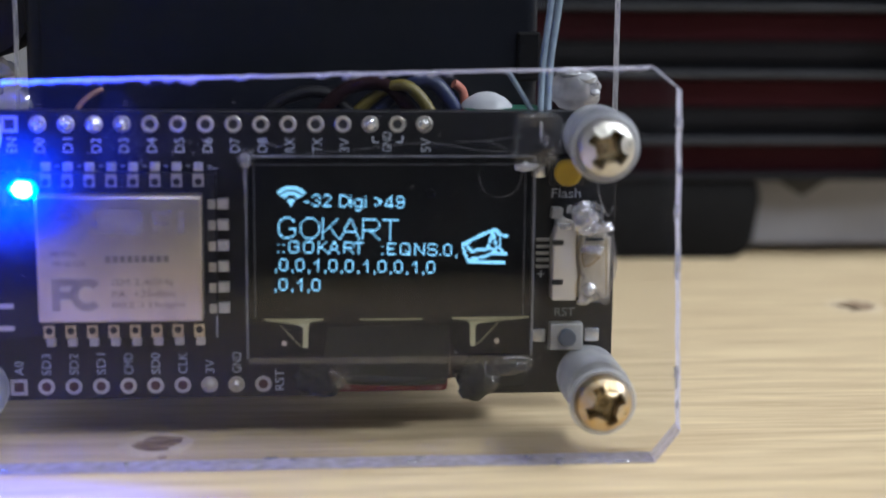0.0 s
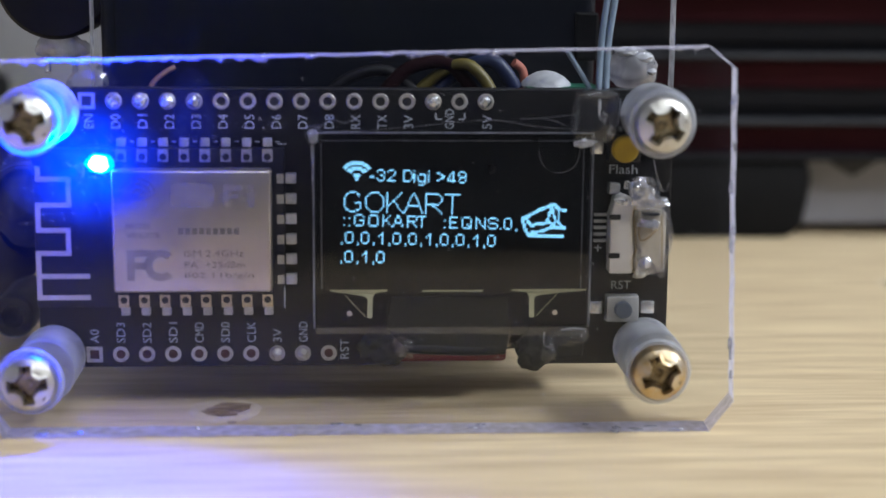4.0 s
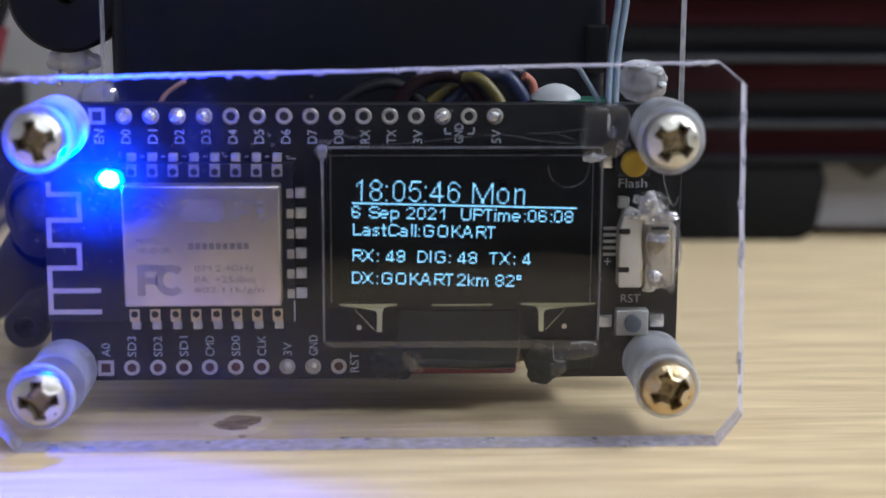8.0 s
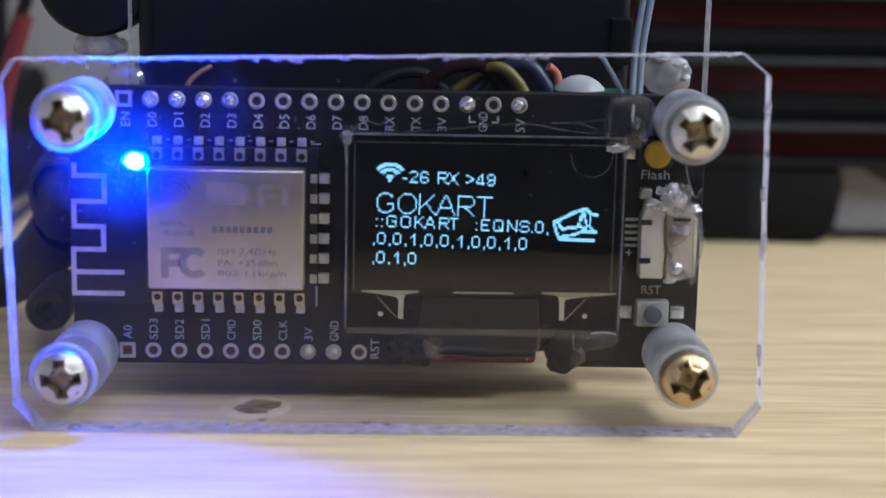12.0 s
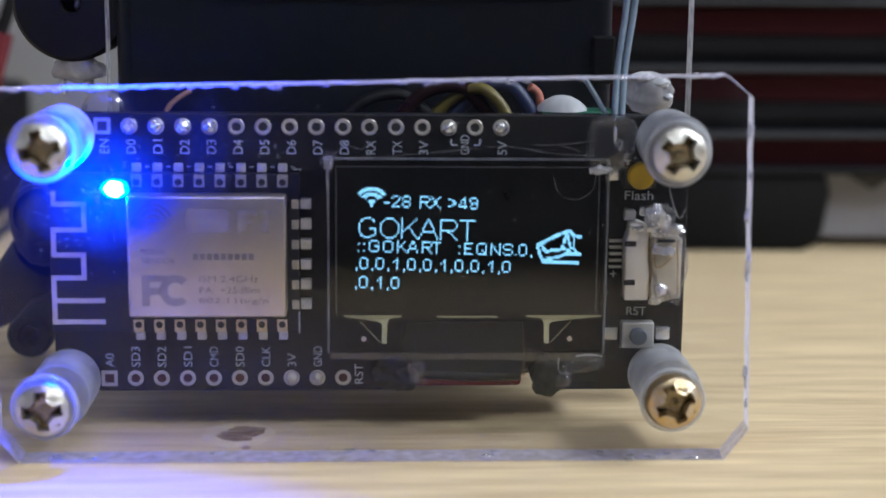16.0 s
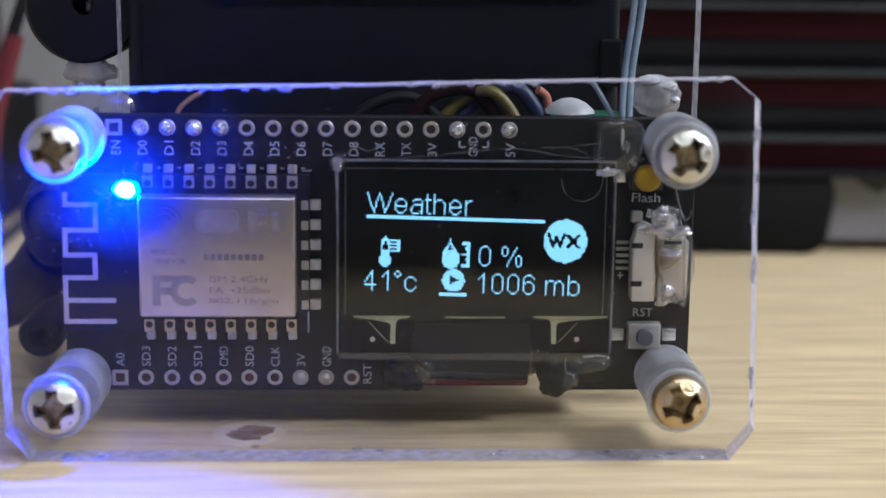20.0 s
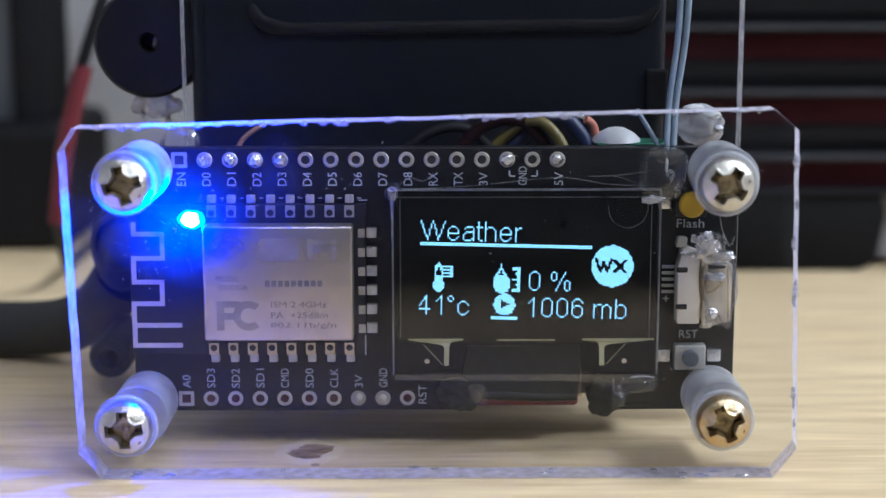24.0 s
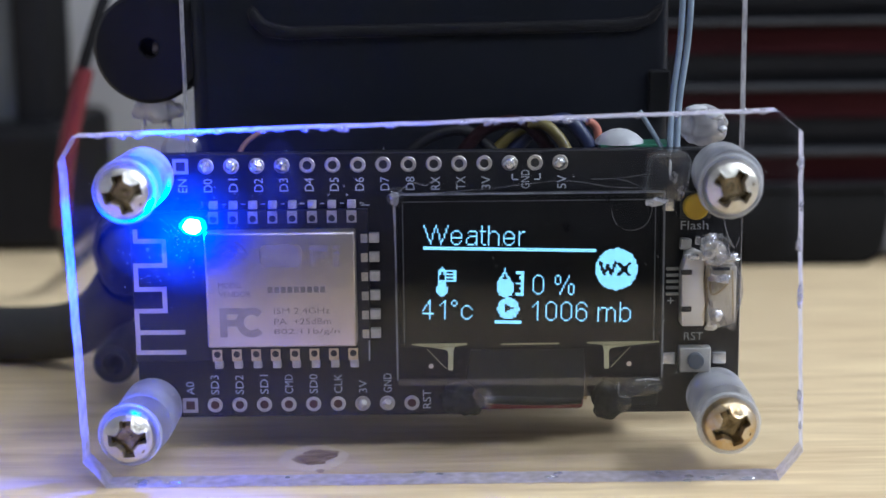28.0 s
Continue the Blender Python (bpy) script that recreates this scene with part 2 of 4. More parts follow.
RED_PAINT = mat("dark_red_paint", (0.045, 0.004, 0.011), (0.03, 0.0025, 0.008), 60, 0.6, spec=0.2)
CASE_BLACK = mat("matt_black_metal", (0.008, 0.008, 0.011), (0.012, 0.012, 0.015), 60, 0.6, spec=0.2)
FIN_EDGE = mat("greyer_black_metal", (0.03, 0.032, 0.04), (0.02, 0.02, 0.026), 120, 0.5)
SLATE = mat("slate_plastic", (0.09, 0.11, 0.14), (0.07, 0.085, 0.11), 400, 0.5)
SIDE_GREY = mat("shaded_wall_grey", (0.15, 0.16, 0.18), (0.1, 0.11, 0.125), 30, 0.5)
FOOT = mat("foot_rubber", (0.009, 0.009, 0.01), (0.012, 0.012, 0.013), 250, 0.7, bump=0.2, spec=0.1)
PAN = mat("pale_grey_metal", (0.27, 0.27, 0.3), (0.22, 0.22, 0.25), 40, 0.6)
RED_BOARD = mat("red_solder_mask", (0.19, 0.022, 0.024), (0.13, 0.016, 0.018), 300, 0.4)
GREEN_BOARD = mat("green_solder_mask", (0.02, 0.16, 0.1), (0.015, 0.1, 0.06), 300, 0.4)
WHITE = mat("white_plastic", (0.75, 0.75, 0.76), (0.65, 0.65, 0.68), 300, 0.4)
BLUE_WIRE = mat("blue_insulation", (0.012, 0.022, 0.08), (0.01, 0.016, 0.05), 300, 0.4)
RED_SLEEVE = mat("dull_red_sleeve", (0.18, 0.018, 0.03), (0.13, 0.015, 0.022), 200, 0.5)
RIBBON_GOLD = mat("olive_gold_trace", (0.55, 0.54, 0.36), (0.42, 0.41, 0.26), 600, 0.5)
BUZZ = mat("matt_black_plastic", (0.006, 0.006, 0.008), (0.009, 0.009, 0.011), 200, 0.5, spec=0.2)
LIP = mat("lip_black_plastic", (0.014, 0.014, 0.018), (0.01, 0.01, 0.013), 120, 0.5, spec=0.2)
YELLOW_WIRE = mat("yellow_insulation", (0.15, 0.12, 0.025), (0.11, 0.085, 0.018), 300, 0.4)
# Reddish dark that stands for the shaded depth of the lower holes.
DARK_HOLE = mat("dark_red_hole_shade", (0.06, 0.012, 0.01), (0.03, 0.008, 0.008), 800, 0.6)
SOCKET = mat("bright_tinplate", (0.82, 0.8, 0.77), (0.66, 0.63, 0.6), 500, 0.4, 0.25, bump=0.2)
YELLOW = mat("yellow_plastic", (0.56, 0.37, 0.02), (0.4, 0.25, 0.015), 500, 0.4)
ORANGE = mat("orange_insulation", (0.55, 0.2, 0.14), (0.42, 0.14, 0.1), 400, 0.5)
GREY_WIRE = mat("grey_blue_insulation", (0.2, 0.26, 0.33), (0.11, 0.15, 0.2), 500, 0.35)


# ---- shapes, all in millimetres ----
def part(name, bm, material, parent=None, label="", smooth=False):
    """Links a bmesh, given in millimetres, as one mesh object under a thing or a part."""
    me = bpy.data.meshes.new(name)
    bmesh.ops.scale(bm, vec=(MM, MM, MM), verts=bm.verts)
    bm.normal_update()
    bm.to_mesh(me)
    bm.free()
    for m in material if isinstance(material, (list, tuple)) else [material]:
        me.materials.append(m)
    if smooth:
        for p in me.polygons:
            p.use_smooth = True
        me.set_sharp_from_angle(angle=radians(40))
    ob = new(name, me)
    if parent:
        ob.parent = parent
    return tagged(ob, label)


def box(x0, x1, y0, y1, z0, z1, bevel=0.0, bm=None, seg=2):
    own = bmesh.new()
    bmesh.ops.create_cube(own, size=1.0, matrix=Matrix.Translation(((x0 + x1) / 2, (y0 + y1) / 2, (z0 + z1) / 2)) @ Matrix.Diagonal((x1 - x0, y1 - y0, z1 - z0, 1)))
    if bevel:
        bmesh.ops.bevel(own, geom=own.edges[:], offset=bevel, segments=seg, affect="EDGES", profile=0.5)
    return join(bm, own)


def join(bm, own):
    if bm is None:
        return own
    me = bpy.data.meshes.new("joined")
    own.to_mesh(me)
    own.free()
    bm.from_mesh(me)
    bpy.data.meshes.remove(me)
    return bm


def lathe(profile, centre, axis="y", segs=32, bm=None):
    """Turns a profile of (radius, depth) about an axis through centre; depth runs along the axis."""
    own = bmesh.new()
    rings = []
    for r, d in profile:
        ring = []
        for k in range(segs if r > 1e-6 else 1):
            a = 2 * math.pi * k / segs
            u, v = r * math.cos(a), r * math.sin(a)
            p = {"y": (u, d, v), "z": (u, v, d), "x": (d, u, v)}[axis]
            ring.append(own.verts.new(Vector(p) + Vector(centre)))
        rings.append(ring)
    for a, b in zip(rings, rings[1:]):
        for k in range(segs):
            j = (k + 1) % segs
            q = [a[k % len(a)], a[j % len(a)], b[j % len(b)], b[k % len(b)]]
            q = list(dict.fromkeys(q))
            if len(q) > 2:
                own.faces.new(q)
    bmesh.ops.recalc_face_normals(own, faces=own.faces)
    return join(bm, own)


def prism(points, y0, y1, bm=None, side_slot=0, bevel=0.0, flare=0.0):
    """A plate with an outline of (x, z) points between two depths; its sides take the material slot side_slot, and flare slants the cut at its right end."""
    own = bmesh.new()
    front = [own.verts.new((x, y0, z)) for x, z in points]
    back = [own.verts.new((x + flare * min(max((x - 50) / 10, 0), 1), y1, z)) for x, z in points]
    own.faces.new(front)
    own.faces.new(back[::-1])
    n = len(points)
    for k in range(n):
        f = own.faces.new((front[k], back[k], back[(k + 1) % n], front[(k + 1) % n]))
        f.material_index = side_slot
    bmesh.ops.recalc_face_normals(own, faces=own.faces)
    if bevel:
        bmesh.ops.bevel(own, geom=own.edges[:], offset=bevel, segments=2, affect="EDGES", profile=0.5)
    return join(bm, own)


def wire(points, r, segs=10, steps=6, bm=None):
    """A round cable that glides through the given points."""
    pts = [Vector(p) for p in points]
    line = []
    for k in range(len(pts) - 1):
        a, b, c, d = pts[max(k - 1, 0)], pts[k], pts[k + 1], pts[min(k + 2, len(pts) - 1)]
        for s in range(steps):
            t = s / steps
            line.append(0.5 * (2 * b + (c - a) * t + (2 * a - 5 * b + 4 * c - d) * t * t + (3 * b - a - 3 * c + d) * t ** 3))
    line.append(pts[-1])
    own = bmesh.new()
    rings, side = [], None
    for k, p in enumerate(line):
        way = (line[min(k + 1, len(line) - 1)] - line[max(k - 1, 0)]).normalized()
        side = way.orthogonal().normalized() if side is None else (side - way * side.dot(way)).normalized()
        up = way.cross(side)
        rings.append([own.verts.new(p + r * (math.cos(2 * math.pi * j / segs) * side + math.sin(2 * math.pi * j / segs) * up)) for j in range(segs)])
    for a, b in zip(rings, rings[1:]):
        for j in range(segs):
            own.faces.new((a[j], a[(j + 1) % segs], b[(j + 1) % segs], b[j]))
    own.faces.new(rings[0][::-1])
    own.faces.new(rings[-1])
    return join(bm, own)


def lump(centre, size, seed, rough=0.25, subdiv=3, bm=None):
    """An uneven blob: a ball pushed in and out by noise."""
    own = bmesh.new()
    bmesh.ops.create_icosphere(own, subdivisions=subdiv, radius=1.0)
    for v in own.verts:
        k = 1 + rough * noise.noise(v.co * 1.7 + Vector((seed * 3.1, seed, 7))) + rough * 0.5 * noise.noise(v.co * 4.1 + Vector((seed, 2, seed)))
        v.co = Vector([c + s * q * k for c, s, q in zip(centre, size, v.co)])
    return join(bm, own)


def glyphs(body, bold=0.0):
    """The outline mesh of a text in the built-in font: vertices and triangles in x and y, one line high."""
    cu = bpy.data.curves.new("lettering", "FONT")
    cu.body, cu.resolution_u, cu.offset = body, 3, bold
    ob = new("lettering", cu)
    dg = bpy.context.evaluated_depsgraph_get()
    me = bpy.data.meshes.new_from_object(ob.evaluated_get(dg))
    me.calc_loop_triangles()
    co = np.array([v.co[:2] for v in me.vertices]).reshape(-1, 2)
    tri = np.array([t.vertices[:] for t in me.loop_triangles]).reshape(-1, 3)
    bpy.data.objects.remove(ob)
    bpy.data.curves.remove(cu)
    bpy.data.meshes.remove(me)
    return co, tri


def lettering(body, x, z, length, cap, turn=0.0, y=-0.03, bm=None, bold=0.001):
    """Flat printed letters centred at (x, z), length long and cap high, turned by degrees in the plane of the board."""
    co, tri = glyphs(body, bold)
    lo, hi = co.min(0), co.max(0)
    own = bmesh.new()
    c, s = math.cos(radians(turn)), math.sin(radians(turn))
    vs = []
    for p in co:
        u = ((p[0] - lo[0]) / (hi[0] - lo[0]) - 0.5) * length
        v = ((p[1] - lo[1]) / (hi[1] - lo[1]) - 0.5) * cap
        vs.append(own.verts.new((x + u * c - v * s, y, z + u * s + v * c)))
    for t in tri:
        own.faces.new([vs[int(k)] for k in t])
    bmesh.ops.recalc_face_normals(own, faces=own.faces)
    return join(bm, own)


# ---- the room ----
def structure(name, bm, m, label):
    return tagged(part(name, bm, m), label, kind="structure")


structure("wall_back", box(-1600, 2300, 205, 305, -760, 1700), WALL, "grey-white painted wall behind the table")
structure("wall_front", box(-1600, 2300, -4300, -4200, -760, 1700), WALL_DIM, "unseen wall of the room, darkened to cut reflections")
structure("wall_west", box(-1700, -1600, -4300, 305, -760, 1700), WALL, "grey-white painted side wall of the room")
structure("wall_east", box(2300, 2400, -4300, 305, -760, 1700), WALL_DIM, "unseen side wall, darkened to cut bounced light")
structure("floor", box(-1700, 2400, -4300, 305, -860, -760), FLOOR, "unseen floor of the room, kept dark to cut reflections")
structure("ceiling", box(-1700, 2400, -4300, 305, 1700, 1800), CEILING, "plain pale ceiling of the room")

# Unseen panels added as bodies for the key and fill lights.
for x, y, sx, sy in ((1850, -350, 700, 1600), (350, -1300, 1100, 600)):
    panel = tagged(new("unseen_ceiling_panel"), "unseen flat white ceiling panel, added to light the gadget", "lamp", "ceiling light panels")
    panel.location = (x * MM, y * MM, 0)
    part("frame", box(-sx / 2 - 30, sx / 2 + 30, -sy / 2 - 30, sy / 2 + 30, 1655, 1699, 6), WHITE, panel)
    part("diffuser", box(-sx / 2, sx / 2, -sy / 2, sy / 2, 1650, 1654.9, 1), PANEL_ON, panel, "glowing white diffuser")

GROUND = (0, 0, -0.001)
table = tagged(new("table"), "pale wooden table with dark knots in its grain", "table")
table.location = GROUND
top = part("tabletop", box(-620, 640, -88, 200, -28, 0, 2), WOOD, table)
for x in (-570, 590):
    for y in (-58, 165):
        part("leg", box(x - 25, x + 25, y - 25, y + 25, -760, -28, 3), WOOD, table)


def knot(x, y, w, d, seed, rise=0.15):
    """A knot in the wood: a pale raised rim round a dark split core."""
    rim = bmesh.new()
    n = 28
    rings = []
    for k, h in ((1.42, 0.01), (1.2, 0.1), (1.0, 0.15), (0.7, 0.03)):
        rings.append([rim.verts.new((x + w * k * math.cos(a) * (1 + 0.14 * noise.noise(Vector((math.cos(a) * 2, math.sin(a) * 2, seed)))), y + d * k * math.sin(a), h)) for a in (2 * math.pi * j / n for j in range(n))])
    for a, b in zip(rings, rings[1:]):
        for j in range(n):
            rim.faces.new((a[j], a[(j + 1) % n], b[(j + 1) % n], b[j]))
    ring = part("knot_rim", rim, KNOT_RIM, top, "pale rim round the knot", True)
    part("knot_core", lump((x + 0.15 * w, y, -0.02), (0.9 * w, 0.8 * d, rise), seed, 1.2, 5), KNOT, ring, "dark split knot core", True)


knot(12.6, -1.0, 2.5, 2.9, 3.0)
knot(101.5, 56.8, 2.6, 3.2, 9.0, 0.5)
knot(-38, -40, 1.2, 1.0, 5.0)

# ---- the gadget: two acrylic sheets, the board between spacers, display, buzzer and battery ----
gadget = tagged(new("electronic_gadget"), "home-built gadget of clear acrylic, black circuit board and lit display", "electronic device")
PF, PB = -9.7, -6.4
OUTLINE = [(-7.0, -0.95), (58.9, -0.95), (61.15, 1.95), (60.15, 33.3), (57.75, 35.3), (-8.5, 33.6), (-9.95, 31.3), (-9.15, 1.7)]


def chipped(points, step, depth, seed):
    """Adds small saw chips to a straight-sided outline."""
    out, rng = [], random.Random(seed)
    for (x0, z0), (x1, z1) in zip(points, points[1:] + points[:1]):
        n = max(1, int(math.hypot(x1 - x0, z1 - z0) / step))
        for k in range(n):
            f = (k + (rng.uniform(-0.3, 0.3) if k else 0)) / n
            d = rng.uniform(0, depth) if k else 0
            nx, nz = -(z1 - z0), x1 - x0
            ln = math.hypot(nx, nz)
            out.append((x0 + (x1 - x0) * f + nx / ln * d, z0 + (z1 - z0) * f + nz / ln * d))
    return out


front = part("front_panel", prism(chipped(OUTLINE, 1.6, 0.09, 2), PF, PB, side_slot=1, flare=0.33), [ACRYL, ACRYL_EDGE], gadget, "clear acrylic sheet with sawn frosted edges")
rear = part("rear_panel", prism(chipped([(-1.0, 3.4), (58.4, 3.4), (58.4, 78.0), (-1.0, 78.0)], 2.5, 0.05, 4), 9.6, 12.4, side_slot=1), [ACRYL_REAR, REAR_EDGE], gadget, "taller clear acrylic sheet at the back")
rng = random.Random(11)
for k in range(46):
    x = rng.choice((rng.uniform(-8, 57), rng.uniform(-8, 57), 60.3))
    if x > 58:
        h = rng.uniform(4, 32)
        p = (61.0 - (h - 1.95) / 31.35, rng.uniform(PF + 0.1, PF + 1.2), h)
        s = (rng.uniform(0.12, 0.3), 0.2, rng.uniform(0.25, 0.8))
    else:
        edge = 33.6 + (x + 8.5) / 66.25 * 1.7
        p = (x, rng.uniform(PF + 0.1, PF + 1.6), edge - 0.12)
        s = (rng.uniform(0.2, 0.65), 0.2, rng.uniform(0.1, 0.28))
    part("edge_chip", lump(p, s, k, 0.7, 3), CHIP, front, smooth=True)

for k in range(16):
    part("edge_chip", lump((rng.uniform(-6, 57), rng.uniform(PF + 0.1, PB), -0.85), (rng.uniform(0.25, 0.7), 0.25, rng.uniform(0.08, 0.16)), 60 + k, 0.6, 2), CHIP, front, smooth=True)
dust, specks = bmesh.new(), random.Random(5)
for k in range(130):
    x, z = specks.uniform(-8, 59), specks.uniform(0.5, 33)
    r = specks.choice((0.02, 0.03, 0.04, 0.06))
    lathe([(0, -0.03), (r, -0.005), (r, 0.0)], (x, PF, z), segs=6, bm=dust)
# Extra specks crowded round the indicator imitate its sparkling haze.
for k in range(420):
    a, q = specks.uniform(0, 6.28), 0.6 + 11.0 * specks.random() ** 1.6
    x, z = 1.1 + q * math.cos(a), 23.5 + q * math.sin(a) * 0.75
    r = specks.choice((0.015, 0.02, 0.03, 0.05))
    lathe([(0, 0.02), (r, 0.0)], (x, PB, z), segs=5, bm=dust)
def haze_smear(x, z, rx, rz, turns, y, seed):
    """A patch of painted haze on the sheet, thicker towards its middle."""
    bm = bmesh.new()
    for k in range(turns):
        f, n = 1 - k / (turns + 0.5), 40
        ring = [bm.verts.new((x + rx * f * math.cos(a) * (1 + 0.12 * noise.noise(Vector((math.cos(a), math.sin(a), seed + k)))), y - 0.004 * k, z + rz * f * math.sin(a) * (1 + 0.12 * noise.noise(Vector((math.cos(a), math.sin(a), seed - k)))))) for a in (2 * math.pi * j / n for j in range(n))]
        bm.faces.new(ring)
    part("haze_smear", bm, HAZE, front, "patch of painted haze on the sheet")


# Imitates the halo of light round the indicator.
haze_smear(1.1, 23.6, 8.0, 6.0, 6, PB + 0.06, 3)
# Stands for a pale reflection over the upper pads.
haze_smear(11.0, 28.6, 2.4, 4.6, 4, PF - 0.03, 8)
tagged(part("dust", dust, WHITE, front, "white dust specks, crowded to imitate haze round the indicator"), kind="stuff")

# screws and spacers
# Last value shifts the spacer sideways to fit the camera's view.
SPOTS = [(-3.7, 28.4, 14, 0.0), (53.4, 28.25, 57, 0.85), (-4.4, 4.5, 4, 0.55), (53.8, 4.95, 24, 0.35)]


def pan_head(turn):
    """A domed screw head with a cross recess, its face towards -y."""
    bm = bmesh.new()
    segs, radii = 160, [0.0] + [0.06 * k for k in range(1, 39)] + [2.35, 2.42, 2.5, 2.5]
    rings, deep = [], set()
    for i, r in enumerate(radii):
        ring = []
        for k in range(segs if r else 1):
            a = 2 * math.pi * k / segs
            h = 2.0 - 0.16 * r * r if r < 2.3 else 2.0 - 0.16 * 5.3 - (r - 2.3) * 3.2
            if i == len(radii) - 1:
                h = 0.0
            u, v = abs(r * math.cos(a - radians(turn))), abs(r * math.sin(a - radians(turn)))
            far, near = max(u, v), min(u, v)
            wear = 0.05 * noise.noise(Vector((3 * r * math.cos(a), 3 * r * math.sin(a), turn)))
            arm = max(near - 0.42 - 0.05 * far, far - 1.72) + wear
            web = 1.3 - math.hypot(u - 1.36, v - 1.36) if far < 1.36 else 1.0
            cut = min(arm, max(web - 0.42, r - 1.1))
            if 0 < cut < 0.22:
                h += 0.1 * (1 - abs(cut - 0.08) / 0.14)
            if cut <= 0:
                h -= min(1.35 + 0.3 * max(0, 1 - r), -cut * 7 + 0.15)
                h += 0.22 * max(0, 1 - r / 0.4)
            vert = bm.verts.new((r * math.cos(a), -h, r * math.sin(a)))
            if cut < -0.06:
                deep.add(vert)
            ring.append(vert)
        rings.append(ring)
    for a, b in zip(rings, rings[1:]):
        for k in range(segs):
            j = (k + 1) % segs
            q = list(dict.fromkeys([a[k % len(a)], a[j % len(a)], b[j % len(b)], b[k % len(b)]]))
            f = bm.faces.new(q)
            # Recess floor takes the darker zinc, which holds its shade.
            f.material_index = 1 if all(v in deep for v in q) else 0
    bmesh.ops.recalc_face_normals(bm, faces=bm.faces)
    return bm


for n, (x, z, turn, view_shift) in enumerate(SPOTS):
    bm = pan_head(turn)
    bmesh.ops.scale(bm, vec=(1.05, 1.0, 1.05), verts=bm.verts)
    bmesh.ops.translate(bm, vec=(x, PF, z), verts=bm.verts)
    screw = part("screw", bm, [ZINC if n < 3 else ZINC_GOLD, ZINC_SHADED], gadget, "pale zinc cross-head screw" if n < 3 else "yellow zinc cross-head screw", True)
    part("punch_mark", lathe([(0, -1.5), (0.22, -1.5), (0.24, -1.2)], (x + 1.85 * math.cos(radians(turn - 45)), PF + 0.02, z + 1.85 * math.sin(radians(turn - 45))), segs=12), ZINC_SHADED, screw)
    part("shank", lathe([(1.45, PF), (1.45, 0.0), (0, 0.0)], (x, 0, z), segs=20), ZINC, screw, smooth=True)
    part("spacer", lathe([(0, PB + 0.02), (2.95, PB + 0.02), (3.05, PB + 0.25), (3.05, -0.25), (2.95, -0.02), (0, -0.02)], (x + view_shift, 0, z), segs=40), NYLON, gadget, "milky white nylon spacer", True)
    part("collar", lathe([(2.6, PF - 0.02), (2.98, PF - 0.3), (3.14, PF - 0.05), (3.14, PF)], (x, 0, z), segs=40), NYLON, screw, "milky rim under the screw head", True)

# circuit board
board = part("circuit_board", prism([(-5.2, 3.2), (29.6, 3.2), (30.6, 4.2), (30.8, 5.4), (41.2, 5.4), (41.5, 4.2), (42.4, 3.2), (56.5, 3.2), (56.5, 30.6), (-5.2, 30.6)], 0.0, 1.6, bevel=0.12), MASK, gadget, "black circuit board with white lettering")
P = 2.54
TOP, LOW = 29.45 - 0.1, 4.5


def pad(x, z, square=False, filled=False, seed=0, tint=None):
    if square:
        bm = bmesh.new()
        for x0, x1, z0, z1 in ((-0.78, -0.45, -0.78, 0.78), (0.45, 0.78, -0.78, 0.78), (-0.45, 0.45, 0.45, 0.78), (-0.45, 0.45, -0.78, -0.45)):
            box(x + x0, x + x1, -0.06, 0.0, z + z0, z + z1, bm=bm)
    else:
        bm = lathe([(0.44, 0.0), (0.45, -0.05), (0.5, -0.08), (0.74, -0.07), (0.8, 0.0)], (x, 0, z), segs=24)
    p = part("pad", bm, TIN, board, smooth=not square)
    if filled:
        part("solder_joint", lump((x, -0.15, z), (0.55, 0.42, 0.55), seed, 0.35), TIN if tint else SOLDER, p, "solder blob", True)
    else:
        # Flat dark disc stands for the shade inside the open hole.
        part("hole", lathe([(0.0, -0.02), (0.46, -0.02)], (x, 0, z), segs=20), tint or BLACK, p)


for k, name in enumerate(("EN", "D0", "D1", "D2", "D3", "D4", "D5", "D6", "D7", "D8", "RX", "TX", "3V", "GND", "", "5V")):
    pad(k * P, TOP, k == 0, k in (1, 2, 3, 4, 13, 15), k)
    if name and name != "GND":
        part("lettering", lettering(name, k * P + 0.15, TOP - 1.95, 1.35, 0.9, 90), SILK, board)
part("lettering", lettering("GND", 13.62 * P, TOP - 1.65, 1.9, 0.85, 90), SILK, board)
for a in (13.1, 14.2):
    part("lettering_bracket", box(a * P - 0.08, a * P + 0.08, -0.03, 0.0, TOP - 1.6, TOP - 1.1, bm=box(a * P - (0 if a < 14 else 0.6), a * P + (0.6 if a < 14 else 0), -0.03, 0.0, TOP - 1.75, TOP - 1.61)), SILK, board)
for k, name in enumerate(("A0", "SD3", "SD2", "SD1", "CMD", "SD0", "CLK", "3V", "GND", "RST")):
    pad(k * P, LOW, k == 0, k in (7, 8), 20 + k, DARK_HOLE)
    if name == "RST":
        part("lettering", lettering(name, k * P + 1.55, LOW + 0.4, 2.0, 0.85, 90), SILK, board)
    else:
        part("lettering", lettering(name, k * P + 0.05, LOW + 1.15 + 0.34 * len(name), 0.68 * len(name), 0.85, 90), SILK, board)
part("lettering", lettering("Flash", 51.7, 22.8, 2.8, 0.9), SILK, board)
part("lettering", lettering("RST", 51.8, 11.25, 1.95, 0.85), SILK, board)
part("lettering", lettering("+", 49.4, 15.0, 0.7, 0.7), SILK, board)

# radio module with its metal can
module = part("radio_module", box(-5.2, 18.7, -0.85, -0.05, 9.4, 24.95, 0.08), MASK_B, gadget, "radio module with printed antenna and metal can")
